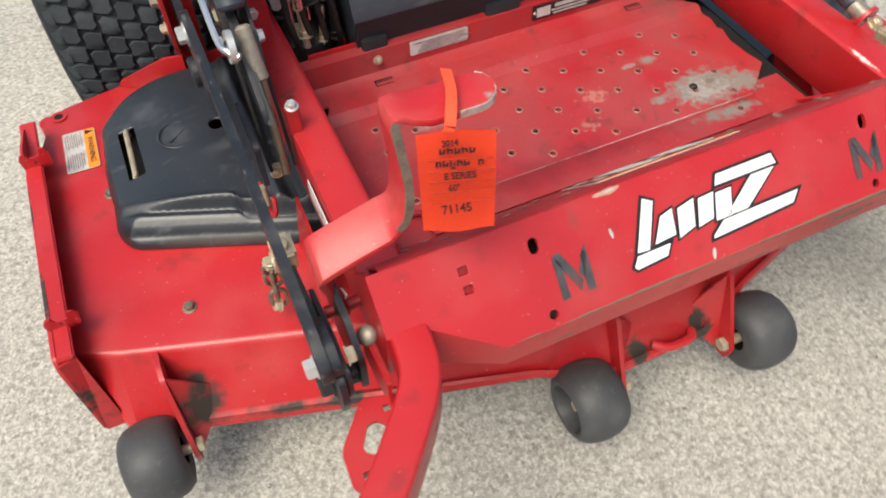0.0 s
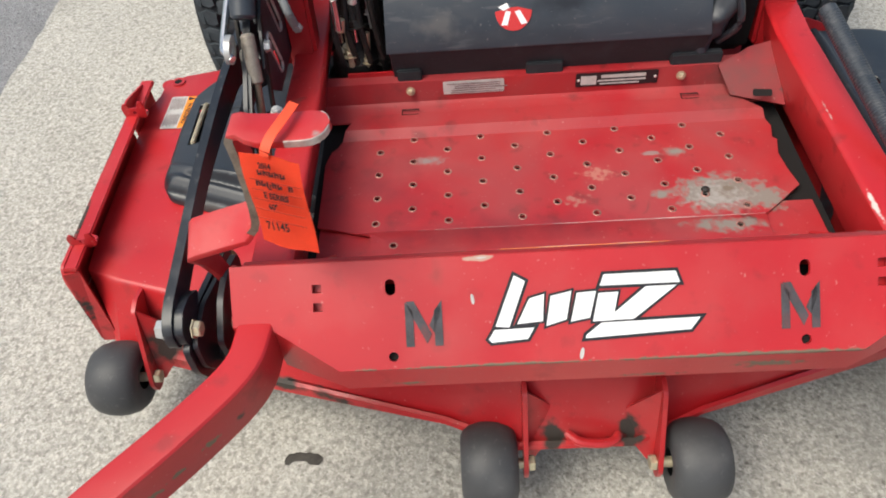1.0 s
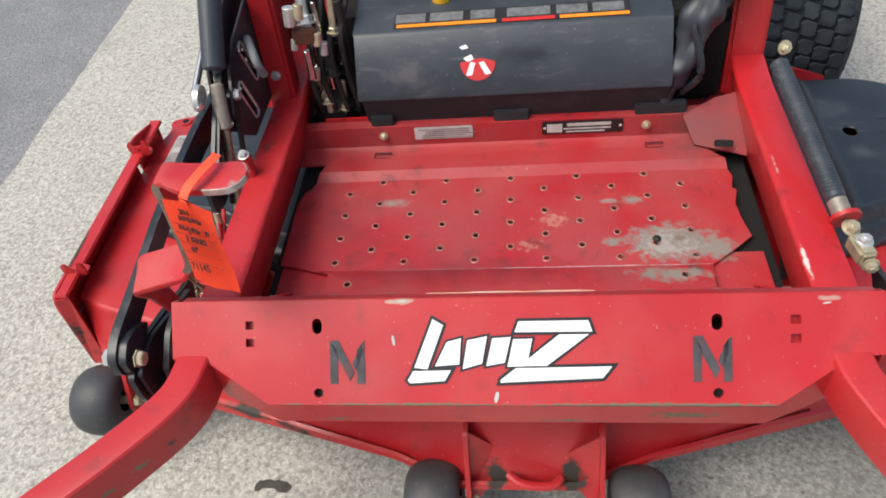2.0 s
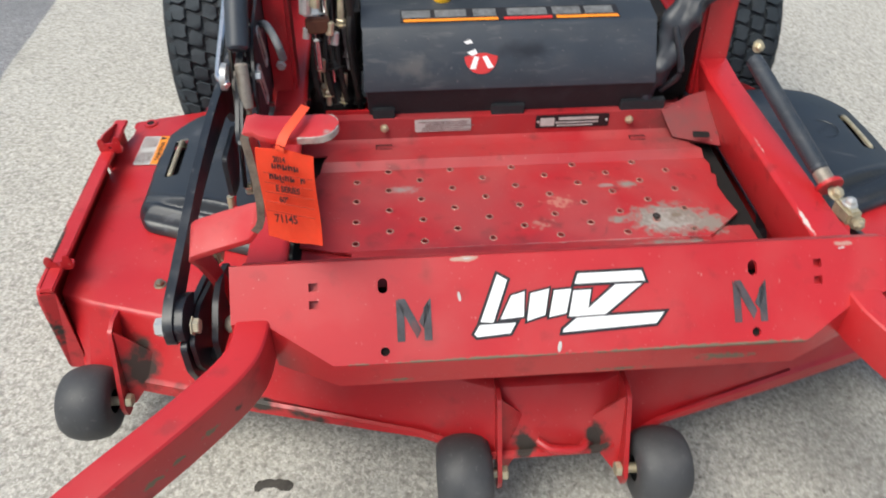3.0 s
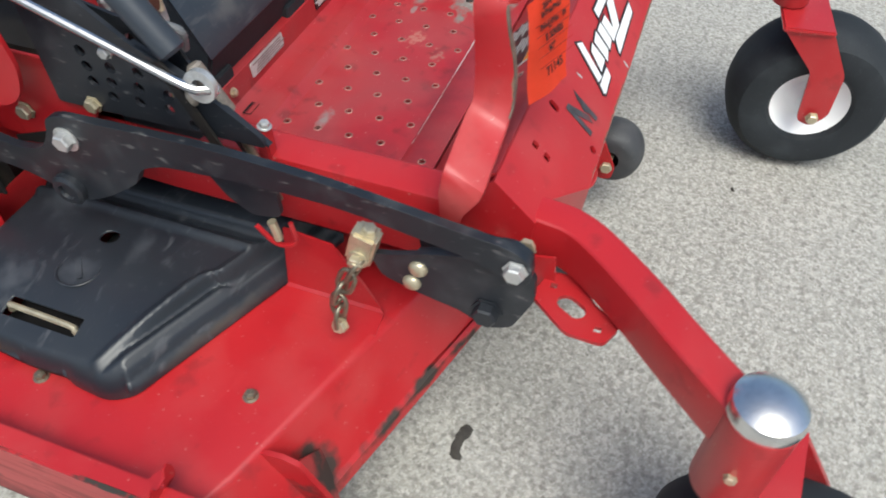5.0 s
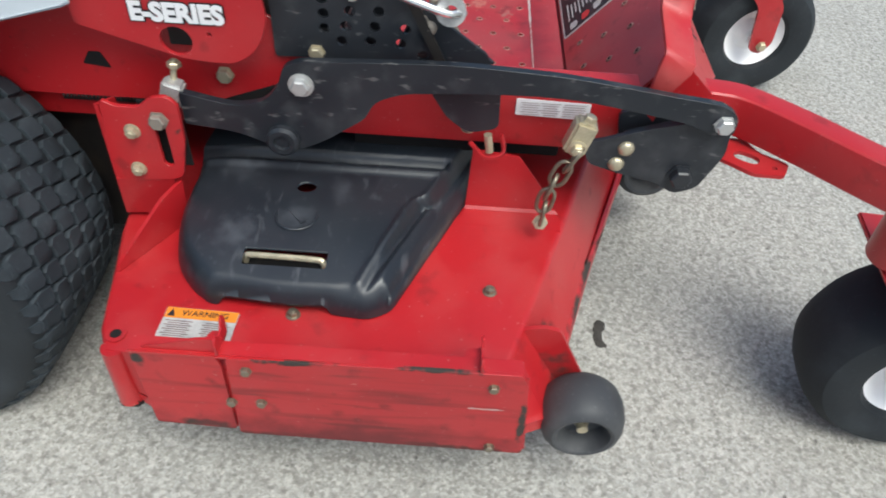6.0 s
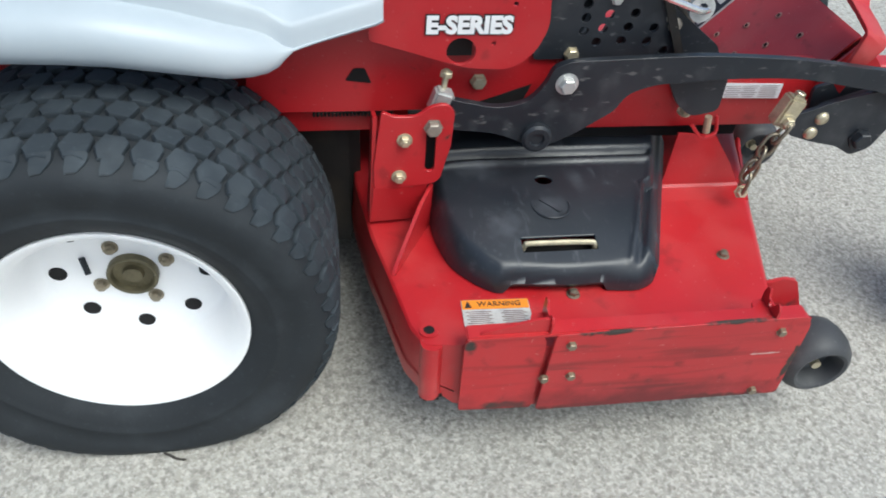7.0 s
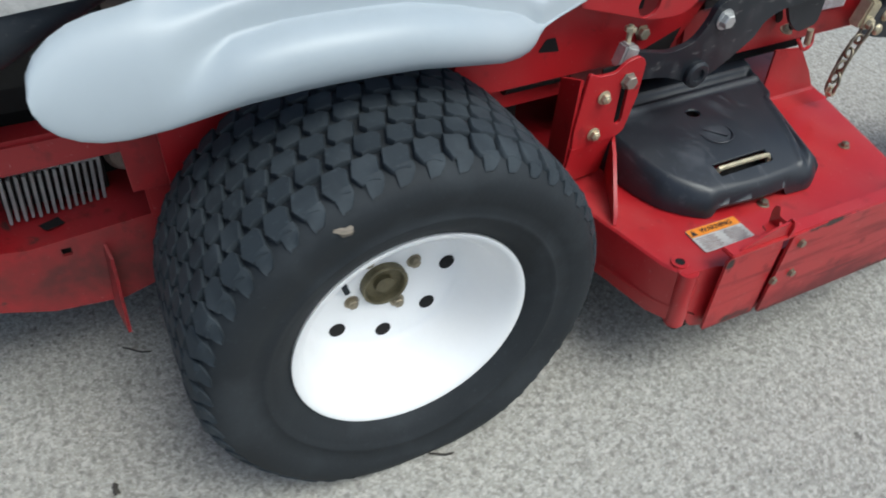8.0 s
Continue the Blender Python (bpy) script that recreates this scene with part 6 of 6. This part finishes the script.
# ---- the sales tag tied to the pedal ----
tl, tr, bl = Vector((-.3575, .0235, .7350)), Vector((-.2940, -.0025, .7385)), Vector((-.3600, -.0015, .6235))
ex, ey = (tr - tl), (tl - bl)
W, Hh = ex.length, ey.length
TAG = axes(bl.lerp(tl, .5) + ex * .5, ex, ey - ey.project(ex), ex.cross(ey))
b = bmesh.new()
rows = []
for j in range(9):
    v = j / 8 - .5
    rows.append([b.verts.new(((i / 6 - .5) * W + .003 * v, v * Hh, .004 * math.sin(v * 4) + .0025 * math.sin(i * 1.1 + v * 3))) for i in range(7)])
for a, c in zip(rows, rows[1:]):
    for i in range(6):
        b.faces.new((a[i], a[i + 1], c[i + 1], c[i]))
bmesh.ops.solidify(b, geom=list(b.faces), thickness=.0005)
b.transform(TAG)
tag = tagged(part("sales_tag", b, m_tag), "neon orange card tag with handwriting tied to the pedal", "tag")
INK = TAG @ Matrix.Translation((0, 0, .0078))


def on_tag(name, text, size, x, y, turn=0.0):
    letters(name, text, size, m_pen, INK @ pose(x, y, 0, 0, 0, turn) @ Matrix.Diagonal((.9, 1.1, 1, 1)), tag, .00025, .0002)


for i in range(5):
    bars("printed_rule", [(.004, .030 - .0115 * i, .058, .0007)], m_tagline, TAG @ Matrix.Translation((0, 0, .0070)), tag, .0003)
on_tag("handwriting", "2014", .0080, -.004, .0475, 3)
bars("handwritten_line", [q for i in range(5) for q in ((-.013 + .0065 * i, .0392 + .0006 * (i % 2), .0020, .0060), (-.0108 + .0065 * i, .0377 + .0030 * (i % 2), .0040, .0019), (-.0095 + .0065 * i, .0395, .0018, .0042))], m_pen, TAG @ Matrix.Translation((0, 0, .0074)), tag, .0003)
bars("handwritten_line", [q for i in range(7) if i != 5 for q in ((-.017 + .0062 * i, .0264 + .0006 * (i % 2), .0020, .0062), (-.0150 + .0062 * i, .0284 - .0032 * (i % 3), .0038, .0019), (-.0138 + .0062 * i, .0260, .0018, .0040))], m_pen, TAG @ Matrix.Translation((0, 0, .0074)), tag, .0003)
on_tag("handwriting", "E SERIES", .0090, .003, .0135, 1)
on_tag("handwriting", '60"', .0088, -.003, .0005, 2)
on_tag("handwriting", "71145", .0125, -.002, -.0230, 4)
b = sweep(spline([(-.331, .012, .730), (-.330, .008, .741), (-.324, .018, .7505), (-.314, .040, .754), (-.306, .068, .752)], 6), rect(0, 0, .010, .0008), up=(.4, .4, 1))
part("tie_strip", b, m_tag, tag, "folded neon orange tie strip")

# pale label on the engine shroud
b = plate(rounded([(1.44, .737), (1.62, .724), (1.62, .760), (1.44, .760)], .004), .001, YZ(-.5225))
lab = part("engine_label", b, m_label, mower, "pale yellow and white engine label")
